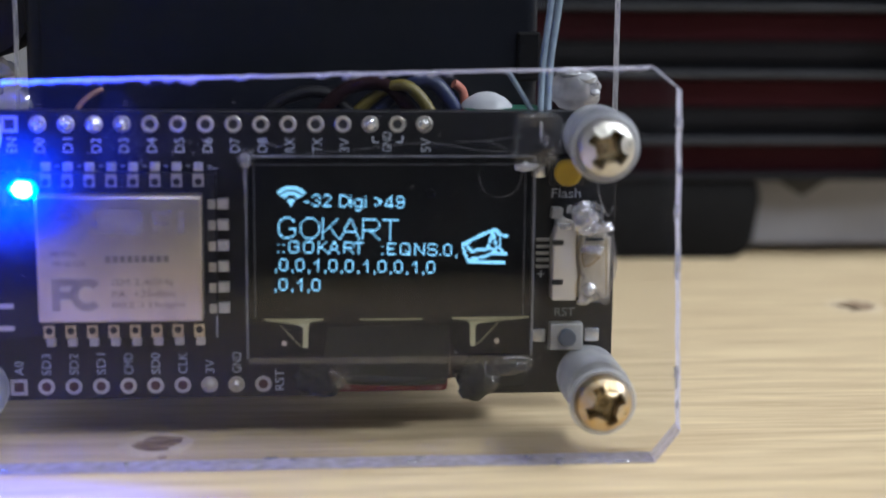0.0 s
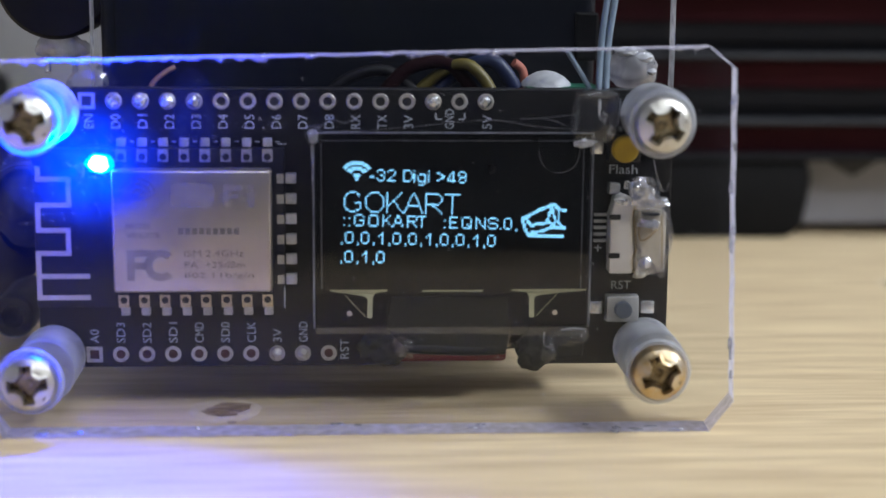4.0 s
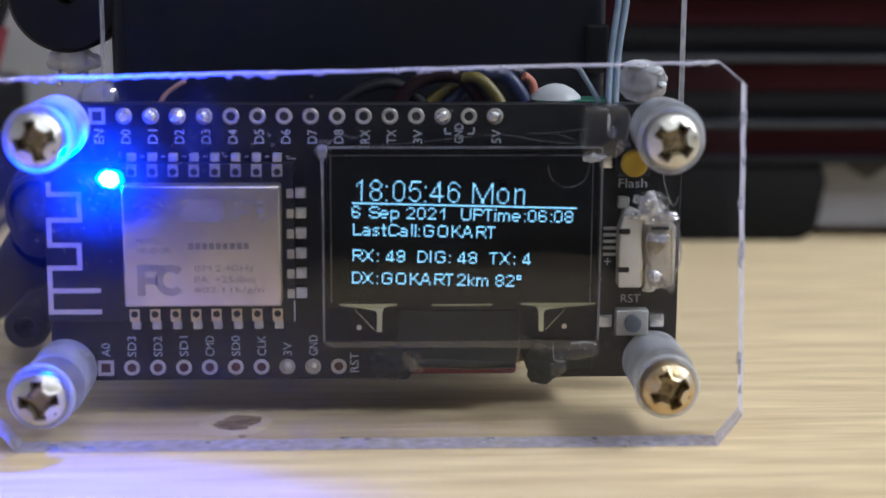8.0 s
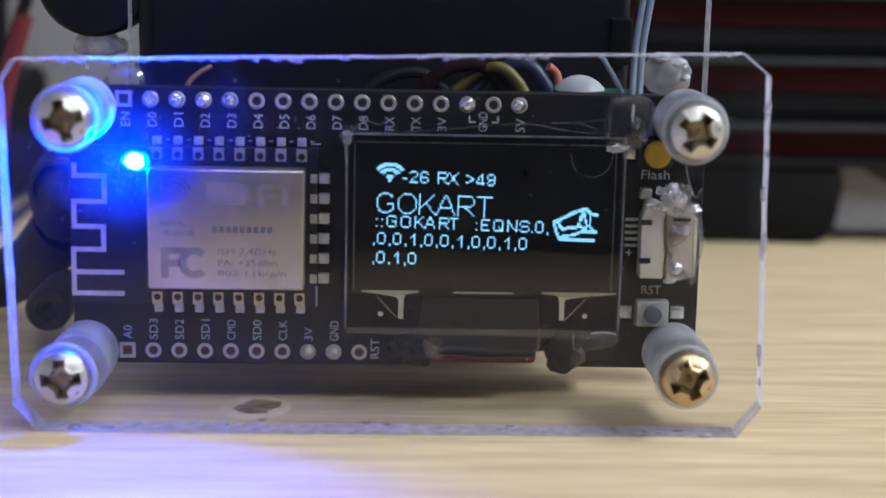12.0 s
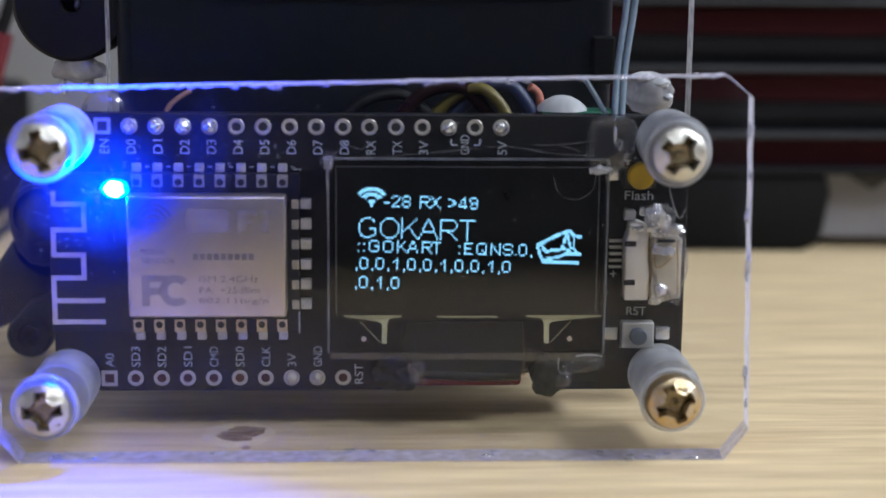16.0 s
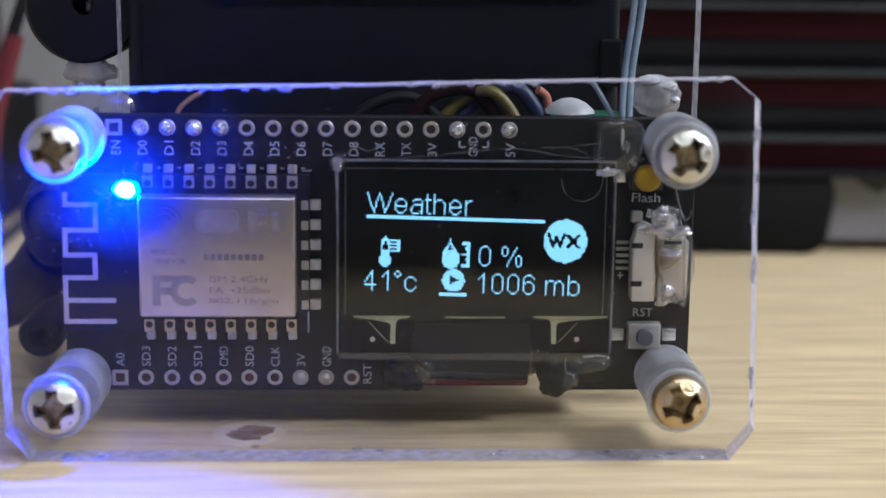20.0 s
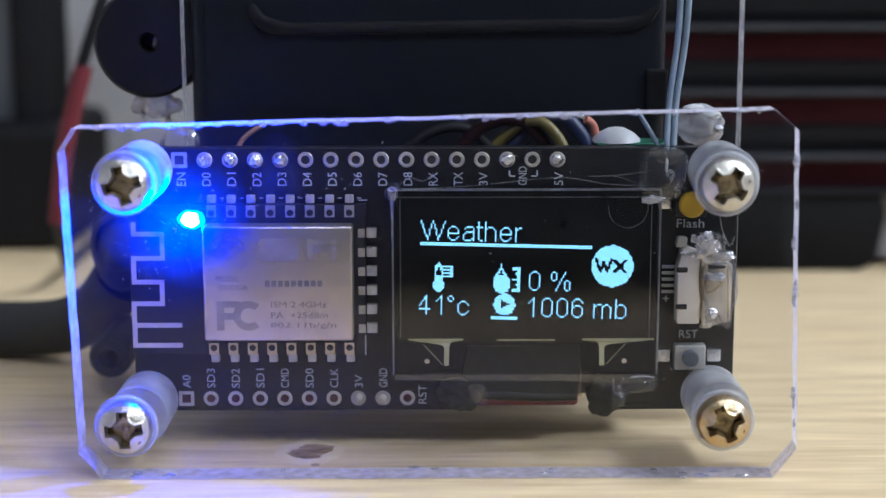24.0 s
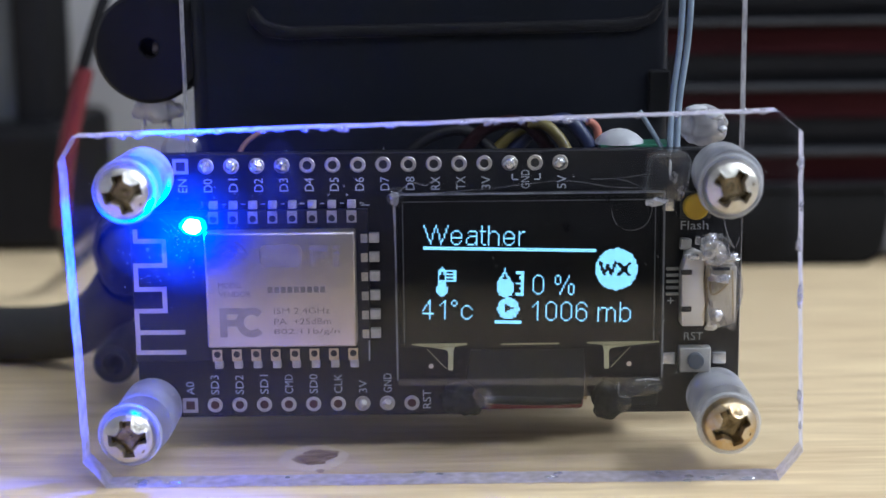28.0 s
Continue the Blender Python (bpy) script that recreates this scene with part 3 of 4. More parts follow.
LINE = [(-4.7, 23.4), (-4.7, 21.95), (-1.85, 21.95), (-1.85, 19.45), (-4.8, 19.45), (-4.8, 17.0), (-2.0, 17.0), (-2.0, 14.75), (-4.9, 14.75), (-4.9, 10.4), (-0.3, 10.4)]
ant = bmesh.new()
for (x0, z0), (x1, z1) in list(zip(LINE, LINE[1:])) + [((-4.42, 12.5), (-0.3, 12.5))]:
    e = 0.24 if z0 == z1 else -0.24
    box(min(x0, x1) - 0.24, max(x0, x1) + 0.24, -0.9, -0.86, min(z0, z1) - abs(e) + (0.48 if e < 0 else 0), max(z0, z1) + e, bm=ant)
for k in range(8):
    part("silk_tick", box(4.0 + 1.985 * k, 4.4 + 1.985 * k, -0.03, 0.0, 25.42, 25.52), SILK, board)
part("antenna", ant, TRACE, module, "zigzag printed antenna trace")
can = part("metal_can", box(2.5, 17.5, -3.2, -0.85, 11.35, 23.1, 0.3, seg=3), STEEL, module, "dull grey steel can with etched marking", True)
E_Y = -3.215


def bars(x0, x1, z, h, n, gap):
    """Plain bars for writing that cannot be read."""
    bm = bmesh.new()
    w = (x1 - x0) / n
    for k in range(n):
        box(x0 + k * w, x0 + k * w + w * (1 - gap), E_Y, E_Y + 0.01, z - h / 2, z + h / 2, bm=bm)
    return bm


for body, x, z, w, h in (("ISM 2.4GHz", 12.05, 15.15, 5.6, 0.62), ("PA  +25dBm", 12.1, 14.05, 5.7, 0.62), ("802.11b/g/n", 12.5, 12.95, 6.6, 0.68), ("MODEL", 5.0, 17.8, 2.4, 0.55), ("VENDOR", 5.4, 16.9, 3.2, 0.55)):
    part("lettering", lettering(body, x, z, w, h, y=E_Y, bold=0.0), ETCH, can)
part("marking_bar", bars(8.7, 14.6, 17.3, 0.62, 9, 0.25), ETCH, can)
mark = box(3.8, 4.55, E_Y, E_Y + 0.01, 12.5, 15.5)
box(4.55, 6.2, E_Y, E_Y + 0.01, 14.85, 15.5, bm=mark)
box(4.55, 5.7, E_Y, E_Y + 0.01, 13.6, 14.3, bm=mark)
part("marking_shape", mark, ETCH_FAINT, can)


def arc(x, z, r, w, a0, a1, y, h=0.01, n=20, bm=None):
    own = bmesh.new()
    pts = [(x + q * math.cos(radians(a0 + (a1 - a0) * k / n)), z + q * math.sin(radians(a0 + (a1 - a0) * k / n))) for q in (r, r + w) for k in range(n + 1)]
    vs = [own.verts.new((u, y, v)) for u, v in pts]
    for k in range(n):
        own.faces.new((vs[k], vs[k + 1], vs[n + 2 + k], vs[n + 1 + k]))
    bmesh.ops.recalc_face_normals(own, faces=own.faces)
    return join(bm, own)


part("marking_shape", arc(7.0, 14.0, 0.8, 0.75, 45, 315, E_Y), ETCH_FAINT, can)
waves = arc(5.0, 20.6, 0.5, 0.3, 20, 160, E_Y)
arc(5.0, 20.6, 1.1, 0.25, 20, 160, E_Y, bm=waves)
arc(5.0, 20.6, 1.6, 0.2, 20, 160, E_Y, bm=waves)
part("marking_shape", waves, ETCH_FAINT, can)
part("marking_shape", prism([(8.4, 19.6), (11.8, 19.6), (12.2, 20.1), (12.2, 21.4), (11.8, 21.9), (8.4, 21.9), (8.0, 21.4), (8.0, 20.1)], E_Y, E_Y + 0.01), ETCH_FAINT, can)
part("marking_shape", box(13.0, 13.6, E_Y, E_Y + 0.01, 19.6, 21.8, bm=box(13.6, 14.8, E_Y, E_Y + 0.01, 21.2, 21.8, bm=box(13.6, 14.5, E_Y, E_Y + 0.01, 20.4, 20.85))), ETCH_FAINT, can)
part("marking_shape", box(15.3, 15.9, E_Y, E_Y + 0.01, 19.6, 21.1, bm=box(15.3, 15.9, E_Y, E_Y + 0.01, 21.35, 21.8)), ETCH_FAINT, can)


def module_pad(x, z, way, seed):
    """A gold pad with a half hole on the module and the solder foot beside it on the board; way is the outward direction."""
    dx, dz = way
    g = part("module_pad", box(x - 0.5, x + 0.5, -0.93, -0.86, z - 0.62, z + 0.62, 0.03) if dz else box(x - 0.4, x + 0.3, -0.93, -0.86, z - 0.45, z + 0.45, 0.03), GOLD if dz < 0 else TIN, module)
    if dz:
        # Shade inside the half hole is painted as a flat black disc.
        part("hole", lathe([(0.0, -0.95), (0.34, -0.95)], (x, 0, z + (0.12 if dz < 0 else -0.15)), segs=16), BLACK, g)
    cx, cz = (x + 0.1, z - 1.05) if dz < 0 else (x, z + 1.2) if dz > 0 else (x + 0.95, z)
    w, h = (0.42, 0.4) if dz else (0.52, 0.5)
    part("solder_foot", box(cx - w, cx + w, -0.75, -0.02, cz - h, cz + h, 0.07), FOOT_TIN, g, smooth=True)


for k in range(8):
    module_pad(3.1 + 1.98 * k, 10.0, (0, -1), k)
    module_pad(3.2 + 1.985 * k, 24.25, (0, 1), k)
for k in range(6):
    module_pad(18.35, 22.0 - 1.98 * k, (1, 0), k)
part("dashed_line", join(join(bmesh.new(), box(18.55, 18.68, -0.9, -0.86, 9.3, 11.4)), box(18.0, 18.9, -0.06, -0.02, 25.2, 25.3)), SILK, module)
# Oversized glowing shell imitates the halo round the lit indicator.
light = part("indicator", lump((1.2, -1.1, 23.5), (1.4, 0.4, 1.0), 12, 0.1), LED_HALO, module, "lit blue indicator with a glowing shell for halo", True)
part("lens", lump((1.15, -1.3, 23.5), (0.95, 0.55, 0.8), 12, 0.1), LED_ON, light, "white-hot centre of the indicator", True)

# display
display = part("display", box(21.65, 48.1, -1.9, -0.3, 7.6, 26.5, 0.05), OLED_BLACK, gadget, "small lit display with blue-white text under glass")
part("cover_glass", box(21.5, 48.25, -2.6, -2.05, 11.0, 26.6, 0.04), OLED_GLASS, display, "clear cover glass")
rim = box(21.5, 48.3, -2.55, -2.0, 26.55, 26.68)
box(21.42, 21.58, -2.55, -2.0, 7.6, 26.6, bm=rim)
box(48.2, 48.36, -2.55, -2.0, 7.6, 26.6, bm=rim)
part("glass_edge", rim, GLASS_EDGE, display)
inner = box(22.2, 47.5, -2.04, -1.98, 25.78, 25.86)
box(47.42, 47.5, -2.04, -1.98, 11.4, 25.78, bm=inner)
box(22.2, 22.28, -2.04, -1.98, 11.4, 25.78, bm=inner)
part("panel_edge", inner, GLASS_EDGE, display)
for x0, x1, s, way in ((23.0, 28.6, 26.9, 1), (40.7, 48.0, 42.7, -1)):
    tip, near = (x0, x1) if way > 0 else (x1, x0)
    edge = [(tip, 11.27), (near, 11.27), (near, 11.1), (s + way * 0.75, 11.0), (s + way * 0.42, 10.82), (s + way * 0.27, 10.45), (s + way * 0.22, 8.45), (s - way * 0.27, 8.45), (s - way * 0.24, 10.3), (s - way * 0.42, 10.55), (s - way * 0.8, 10.68), (tip, 11.14)]
    part("ribbon_trace", prism(edge, -1.96, -1.91), RIBBON_GOLD, display, "pale gold ribbon trace")
    part("ribbon_line", wire([(s - way * 0.45, -1.93, 8.6), (s - way * 2.4, -1.93, 10.7)], 0.03, 5), RIBBON_GOLD, display)
part("glass_foot", prism([(21.6, 7.55), (48.2, 7.55), (48.2, 6.75), (44.0, 6.6), (38.0, 6.9), (27.5, 6.95), (21.6, 7.0)], -2.3, -2.02), FILM, display, "lower edge of the clear display glass")
part("ribbon_trace", box(32.0, 37.9, -1.96, -1.91, 11.05, 11.2), RIBBON_GOLD, display)
for x in (24.9, 45.0):
    part("ribbon_mark", lathe([(0, -1.95), (0.24, -1.95), (0.26, -1.9)], (x, 0, 8.9), segs=14), TRACE, display)
part("ribbon", prism([(28.9, 10.6), (40.4, 10.6), (40.6, 7.5), (40.4, 5.3), (39.6, 4.9), (31.4, 5.0), (30.6, 5.2), (28.4, 7.5)], -1.99, -1.5, bevel=0.1), FLEX, display, "dark display ribbon")
part("ribbon_roll", wire([(30.4, -1.5, 5.35), (33.0, -1.7, 5.25), (36.5, -1.6, 5.1), (40.2, -1.5, 5.2)], 0.55, 12), FLEX, display, "rolled edge of the dark ribbon", True)
part("ribbon_side", box(40.35, 40.75, -2.0, -0.8, 5.2, 8.2, 0.1), BROWN_FLUX, display)
part("ribbon_fold", lump((28.2, -1.2, 5.2), (2.3, 0.9, 1.75), 91, 0.3, 4), FLEX, display, smooth=True)
part("ribbon_fold", lump((43.2, -1.2, 4.9), (1.9, 0.9, 1.9), 92, 0.25, 4), FLEX, display, smooth=True)
part("ribbon_fold", prism([(42.4, 7.4), (48.2, 7.4), (48.0, 4.2), (45.0, 4.0), (43.0, 4.6)], -1.2, -0.3, bevel=0.2), FLEX, display)


# the display's two letter sizes: start, advance, rows below the base line, then rows from the top; *n repeats a row
SMALL = {
    "0": (0, 6, 0, ".###.|#...#*5|.###."), "1": (1, 6, 0, "..#|.##|#.#|..#*4"), "2": (0, 6, 0, ".###.|#...#|....#|...#.|..#..|.#...|#####"),
    "3": (0, 6, 0, ".###.|#...#|....#|..##.|....#|#...#|.###."), "4": (0, 6, 0, "...#.|..##.|.#.#.|.#.#.|#..#.|#####|...#."), "5": (0, 6, 0, "#####|#....|####.|#...#|....#|#...#|.###."),
    "6": (0, 6, 0, ".###.|#...#|#....|####.|#...#*2|.###."), "7": (0, 6, 0, "#####|...#.*2|..#..*2|.#...*2"), "8": (0, 6, 0, ".###.|#...#*2|.###.|#...#*2|.###."),
    "9": (0, 6, 0, ".###.|#...#*2|.####|.#..#|#...#|.###."), ",": (1, 3, 1, "#*2"), ".": (1, 3, 0, "#"), ":": (1, 3, 0, "#|.*3|#"), "-": (0, 4, 0, "###|...*2"), ">": (0, 6, 0, "##...|..##.|...##|..##.|##...|....."),
    " ": (0, 3, 0, "."), "A": (0, 7, 0, "..##...|..##...|.#..#..|.#..#..|.####..|#....#.*2"), "C": (1, 7, 0, ".####.|#....#|#.....*3|#....#|.####."), "D": (1, 7, 0, "####..|#...#.|#....#*3|#...#.|####.."),
    "E": (1, 7, 0, "#####|#....*2|####.|#....*2|#####"), "G": (1, 8, 0, ".####.|#....#|#.....|#..###|#....#*2|.####."), "I": (1, 3, 0, "#*7"), "K": (1, 7, 0, "#...#.|#..#..|#.#...|###...|#..#..|#...#.|#....#"),
    "L": (1, 6, 0, "#....*6|#####"), "N": (1, 7, 0, "#....#|##...#|#.#..#*2|#..#.#|#...##|#....#"), "O": (1, 8, 0, ".####.|#....#*5|.####."), "P": (1, 7, 0, "#####.|#....#*2|#####.|#.....*3"),
    "Q": (1, 8, 0, ".####.|#....#*3|#..#.#|#...##|.#####"), "R": (1, 7, 0, "#####.|#....#*2|#####.|#..#..|#...#.|#....#"), "S": (1, 7, 0, ".####.|#....#|#.....|.####.|.....#|#....#|.####."), "T": (0, 6, 0, "#####|..#..*6"),
    "U": (1, 7, 0, "#....#*6|.####."), "X": (0, 7, 0, "#....#|.#..#.|..##..*3|.#..#.|#....#"), "a": (0, 6, 0, ".###.|....#|.####|#...#|.####"), "e": (0, 6, 0, ".###.|#...#|#####|#....|.###."),
    "g": (0, 6, 2, ".####|#...#*3|.####|....#|.###."), "i": (0, 2, 0, "#|.|#*5"), "k": (0, 5, 0, "#...*2|#..#|#.#.|##..|#.#.|#..#"), "l": (1, 2, 0, "#*7"), "m": (0, 8, 0, "###.##.|#..#..#*4"),
    "p": (0, 6, 2, "####.|#...#*3|####.|#....*2"), "s": (0, 5, 0, ".###|#...|.##.|...#|###."), "t": (0, 3, 0, ".#.*2|###|.#.*3|.##"), "°": (0, 4, 0, "###|#.#|###|...*4"),
}
LARGE = {
    "0": (1, 9, 0, "..###..|.#...#.|#.....#*8|.#...#.|..###.."), "1": (2, 9, 0, "...#|..##|.#.#|#..#|...#*8"), "4": (0, 9, 0, ".....#..|....##..*2|...#.#..|..#..#..*2|.#...#..|#....#..|########|.....#..*3"),
    "5": (1, 9, 0, ".######|.#.....*2|#......|#.###..|##...#.|......#*3|#.....#|.#...#.|..###.."), "6": (1, 9, 0, "..###..|.#...#.|#.....#|#......|#.###..|##...#.|#.....#*4|.#...#.|..###.."),
    "8": (1, 9, 0, "..###..|.#...#.|#.....#*2|.#...#.|..###..|.#...#.|#.....#*3|.#...#.|..###.."), ":": (1, 4, 0, "#|.*7|#"), " ": (0, 4, 0, "."),
    "G": (1, 12, 0, "...####...|.##....##.|.#......#.|#.........*3|#.....####|#........#*2|.#.......#|.##....##.|...####..."), "O": (1, 12, 0, "...#####...|..#.....#..|.#.......#.|#.........#*6|.#.......#.|..#.....#..|...#####..."),
    "K": (1, 11, 0, "#.......#.|#......#..|#.....#...|#....#....|#...#.....|#..##.....|#.#..#....|##....#...|#.....#...|#......#..|#.......#.|#........#"),
    "A": (0, 11, 0, ".....#.....|....#.#....*2|...#...#...*2|..#.....#..*2|..#######..|.#.......#.*2|#.........#*2"), "R": (1, 11, 0, "########..|#.......#.|#........#*3|#.......#.|########..|#...##....|#.....#...|#......#..|#.......#.|#........#"),
    "T": (1, 10, 0, "#########|....#....*11"), "M": (1, 14, 0, "#..........#|##........##*2|#.#......#.#*2|#..#....#..#*2|#...#..#...#*2|#....##....#*3"), "W": (0, 15, 0, "#......#......#*2|.#....#.#....#.*3|..#..#...#..#..*3|...#.#...#.#...|...##.....##...|....#.....#....*2"),
    "e": (1, 9, 0, "..###..|.#...#.|#.....#*2|#######|#......|#.....#|.#...#.|..###.."), "a": (1, 9, 0, "..####.|.#....#|......#|..#####|.#....#|#.....#*2|#....##|.####.#"), "t": (0, 4, 0, ".#..*3|####|.#..*7|..##"),
    "h": (1, 9, 0, "#......*3|#.###..|##...#.|#.....#*7"), "r": (1, 5, 0, "#.##|##..|#...*7"), "c": (0, 8, 0, "..###..|.#...#.|#.....#|#......*3|#.....#|.#...#.|..###.."), "o": (1, 10, 0, "..###..|.#...#.|#.....#*5|.#...#.|..###.."),
    "n": (1, 9, 0, "#.###.|##...#|#....#*7"), "m": (1, 13, 0, "#.###..##..|##...##..#.|#....#....#*7"), "b": (1, 9, 0, "#......*3|#.###..|##...#.|#.....#*5|##...#.|#.###.."), "°": (0, 6, 0, ".##.|#..#*2|.##.|....*8"),
    "%": (1, 14, 0, ".##.....#...|#..#....#...|#..#...#....|#..#...#....|#..#..#.....|.##...#..##.|.....#..#..#|.....#..#..#|....#...#..#|....#...#..#|...#....#..#|...#.....##."),
}


class Dots:
    """A display page of 128 by 64 dots."""

    def __init__(self):
        self.on = np.zeros((64, 128), bool)
        self.v, self.u = np.mgrid[0:64, 0:128] + 0.5

    def text(self, body, x, base, font=SMALL):
        """Sets a line of dot letters from a column on, standing on a base row."""
        for c in body:
            start, advance, drop, code = font[c]
            rows = []
            for row in code.split("|"):
                shape, _, times = row.partition("*")
                rows += [shape] * int(times or 1)
            for k, row in enumerate(rows):
                for j, dot in enumerate(row):
                    u, v = x + start + j, base + drop - len(rows) + k
                    if dot == "#" and 0 <= u < 128 and 0 <= v < 64:
                        self.on[v, u] = True
            x += advance
        return self

    def disc(self, x, y, r, lit=True):
        self.on[(self.u - x) ** 2 + (self.v - y) ** 2 <= r * r] = lit
        return self

    def rect(self, x0, x1, y0, y1, lit=True):
        self.on[(self.u > x0) & (self.u < x1) & (self.v > y0) & (self.v < y1)] = lit
        return self

    def stroke(self, points, w=1.0, lit=True):
        for (ax, ay), (bx, by) in zip(points, points[1:]):
            t = ((self.u - ax) * (bx - ax) + (self.v - ay) * (by - ay)) / max((bx - ax) ** 2 + (by - ay) ** 2, 1e-6)
            t = t.clip(0, 1)
            self.on[np.hypot(self.u - ax - t * (bx - ax), self.v - ay - t * (by - ay)) <= w / 2] = lit
        return self

    def mesh(self):
        """Runs of lit dots become small glowing bars laid out on the slightly turned panel."""
        bm = bmesh.new()
        pitch, c, s = 0.17, math.cos(radians(-1.5)), math.sin(radians(-1.5))

        def spot(u, v, y=-1.96):
            dx, dz = (u - 64) * pitch, (32 - v) * pitch
            return bm.verts.new((35.05 + dx * c - dz * s, y, 18.3 + dx * s + dz * c))

        for r in range(64):
            k = 0
            while k < 128:
                if self.on[r, k]:
                    e = k
                    while e < 128 and self.on[r, e]:
                        e += 1
                    bm.faces.new([spot(u, v) for u, v in ((k + 0.1, r + 0.03), (e - 0.1, r + 0.03), (e - 0.1, r + 0.97), (k + 0.1, r + 0.97))])
                    k = e
                k += 1
        bmesh.ops.recalc_face_normals(bm, faces=bm.faces)
        return bm


packet = Dots()
for r in (6.4, 9.8):
    a = np.degrees(np.arctan2(11.5 - packet.v, packet.u - 8))
    q = np.hypot(packet.u - 8, packet.v - 11.5)
    packet.on |= (abs(q - r) < 1.15) & (a > 42) & (a < 138)
packet.rect(6, 10, 8.4, 10).rect(7, 9, 10, 11.6)
packet.text("GOKART", 0, 30, LARGE).text("::GOKART", 0, 38).text(":EQNS.0,", 57, 38)
packet.text(",0,0,1,0,0,1,0,0,1,0", -1, 48).text(",0,1,0", -1, 59)
packet.stroke([(103.0, 31.3), (112.6, 26.0), (120.4, 22.6)], 2.1).stroke([(120.4, 22.6), (123.3, 25.5), (127.9, 25.8)], 1.8).stroke([(123.3, 25.5), (123.5, 33.4), (126.8, 36.1)], 1.6).stroke([(102.7, 31.4), (104.0, 36.2), (106.2, 40.7)], 1.9)
packet.stroke([(106.2, 41.1), (126.8, 40.9)], 1.5).stroke([(105.5, 32.3), (108.2, 35.5), (111.5, 33.9), (114.2, 34.5), (116.9, 32.9), (121.3, 34.1)], 1.9).stroke([(119.3, 24.1), (116.9, 32.4)], 1.6).stroke([(119.3, 24.1), (121.9, 32.7)], 1.6).stroke([(108.2, 39.5), (113.7, 38.2), (119.1, 36.2), (126.8, 36.1)], 1.9)
clock = Dots().text("18:05:46", 0, 15, LARGE).text("Mon", 67, 15, LARGE).rect(0, 127.6, 15.6, 17).text("6 Sep 2021", 0, 25).text("UPTime:06:08", 61, 25)
clock.text("LastCall:GOKART", 0, 35).text("RX: 49", 0, 50).text("DIG: 49", 37, 50).text("TX: 4", 79, 50).text("DX:GOKART", 0, 63).text("2km", 61, 63).text("82°", 83, 63)
weather = Dots().text("Weather", 0, 15, LARGE).rect(0, 102, 16, 18).disc(114.3, 28, 12.6)
weather.stroke([(104.6, 24), (107.2, 31), (109.2, 25.5), (111.2, 31), (113.8, 24)], 1.7, False).stroke([(115.6, 24.5), (122.2, 31.5)], 1.7, False).stroke([(122.2, 24.5), (115.6, 31.5)], 1.7, False)
weather.disc(11.5, 42, 3.9).rect(9.3, 13.7, 30.4, 41).rect(10.4, 12.6, 31.8, 36.4, False).disc(11.5, 30.6, 2.2).rect(10.9, 12.1, 30.9, 34, False)
for y in (30, 32, 34, 36):
    weather.rect(14, 20.2, y, y + 1.4)
weather.rect(18, 20.2, 30, 37.4).text("41°c", -1, 60, LARGE).disc(49, 40.4, 5.4).stroke([(45, 37), (48.5, 30.5), (52, 37)], 1.6).stroke([(48.5, 29), (48.5, 31)], 1.8)
for k in range(5):
    weather.rect(55 + (k % 2) * 1.6, 60.4, 30.2 + 3.2 * k, 31.8 + 3.2 * k)
weather.rect(58.3, 60.4, 30, 45.4).text("0 %", 64, 44, LARGE).disc(51, 52.8, 6.6)
for k in range(5):
    weather.rect(49, 53.6 - abs(k - 2) * 2, 50.4 + k, 51.4 + k, False)
weather.rect(42.6, 59, 59.6, 62).text("1006", 63, 60, LARGE).text("mb", 103, 60, LARGE)
PAGES = {"packet_text": packet, "clock_text": clock, "weather_text": weather}
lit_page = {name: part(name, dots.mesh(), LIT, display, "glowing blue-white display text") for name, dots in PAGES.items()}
lit_line = {}
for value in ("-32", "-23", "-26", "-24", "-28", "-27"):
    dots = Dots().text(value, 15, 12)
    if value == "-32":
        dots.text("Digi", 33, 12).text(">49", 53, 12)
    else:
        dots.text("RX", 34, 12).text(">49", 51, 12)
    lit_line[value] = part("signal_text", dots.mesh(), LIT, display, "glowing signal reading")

# socket, buttons and glue at the end of the board
socket = part("usb_socket", prism([(50.2, 12.8), (52.5, 12.8), (52.6, 15.0), (52.35, 17.5), (52.5, 20.1), (51.3, 20.6), (50.6, 20.3), (50.5, 19.6), (50.2, 18.6)], -2.2, -0.02, bevel=0.18), SOCKET, gadget, "small silver socket held with solder", True)
part("shell", prism([(52.85, 12.9), (53.6, 12.5), (55.7, 13.0), (55.75, 18.9), (53.0, 19.2), (52.7, 17.0)], -2.05, -0.02, bevel=0.2), CREAM, socket, "flux-stained half of the metal shell", True)
part("tab", prism([(50.1, 20.5), (51.2, 20.5), (51.3, 21.5), (50.2, 21.6)], -1.2, -0.02, bevel=0.15), BUTTON_GREY, socket, "dull silver fixing tab")
part("tab", prism([(51.6, 21.0), (52.2, 20.9), (52.2, 21.8), (51.7, 21.8)], -1.0, -0.02, bevel=0.12), SOLDER, socket)
# Black block stands for the dark inside of a slot.
part("slot", box(53.3, 55.0, -2.3, -2.0, 18.55, 18.85, 0.08), BLACK, socket)
for k in range(5):
    part("contact", box(48.9, 50.4, -0.3, -0.02, 15.6 + 0.65 * k, 15.9 + 0.65 * k, 0.03), BUTTON_GREY, socket)
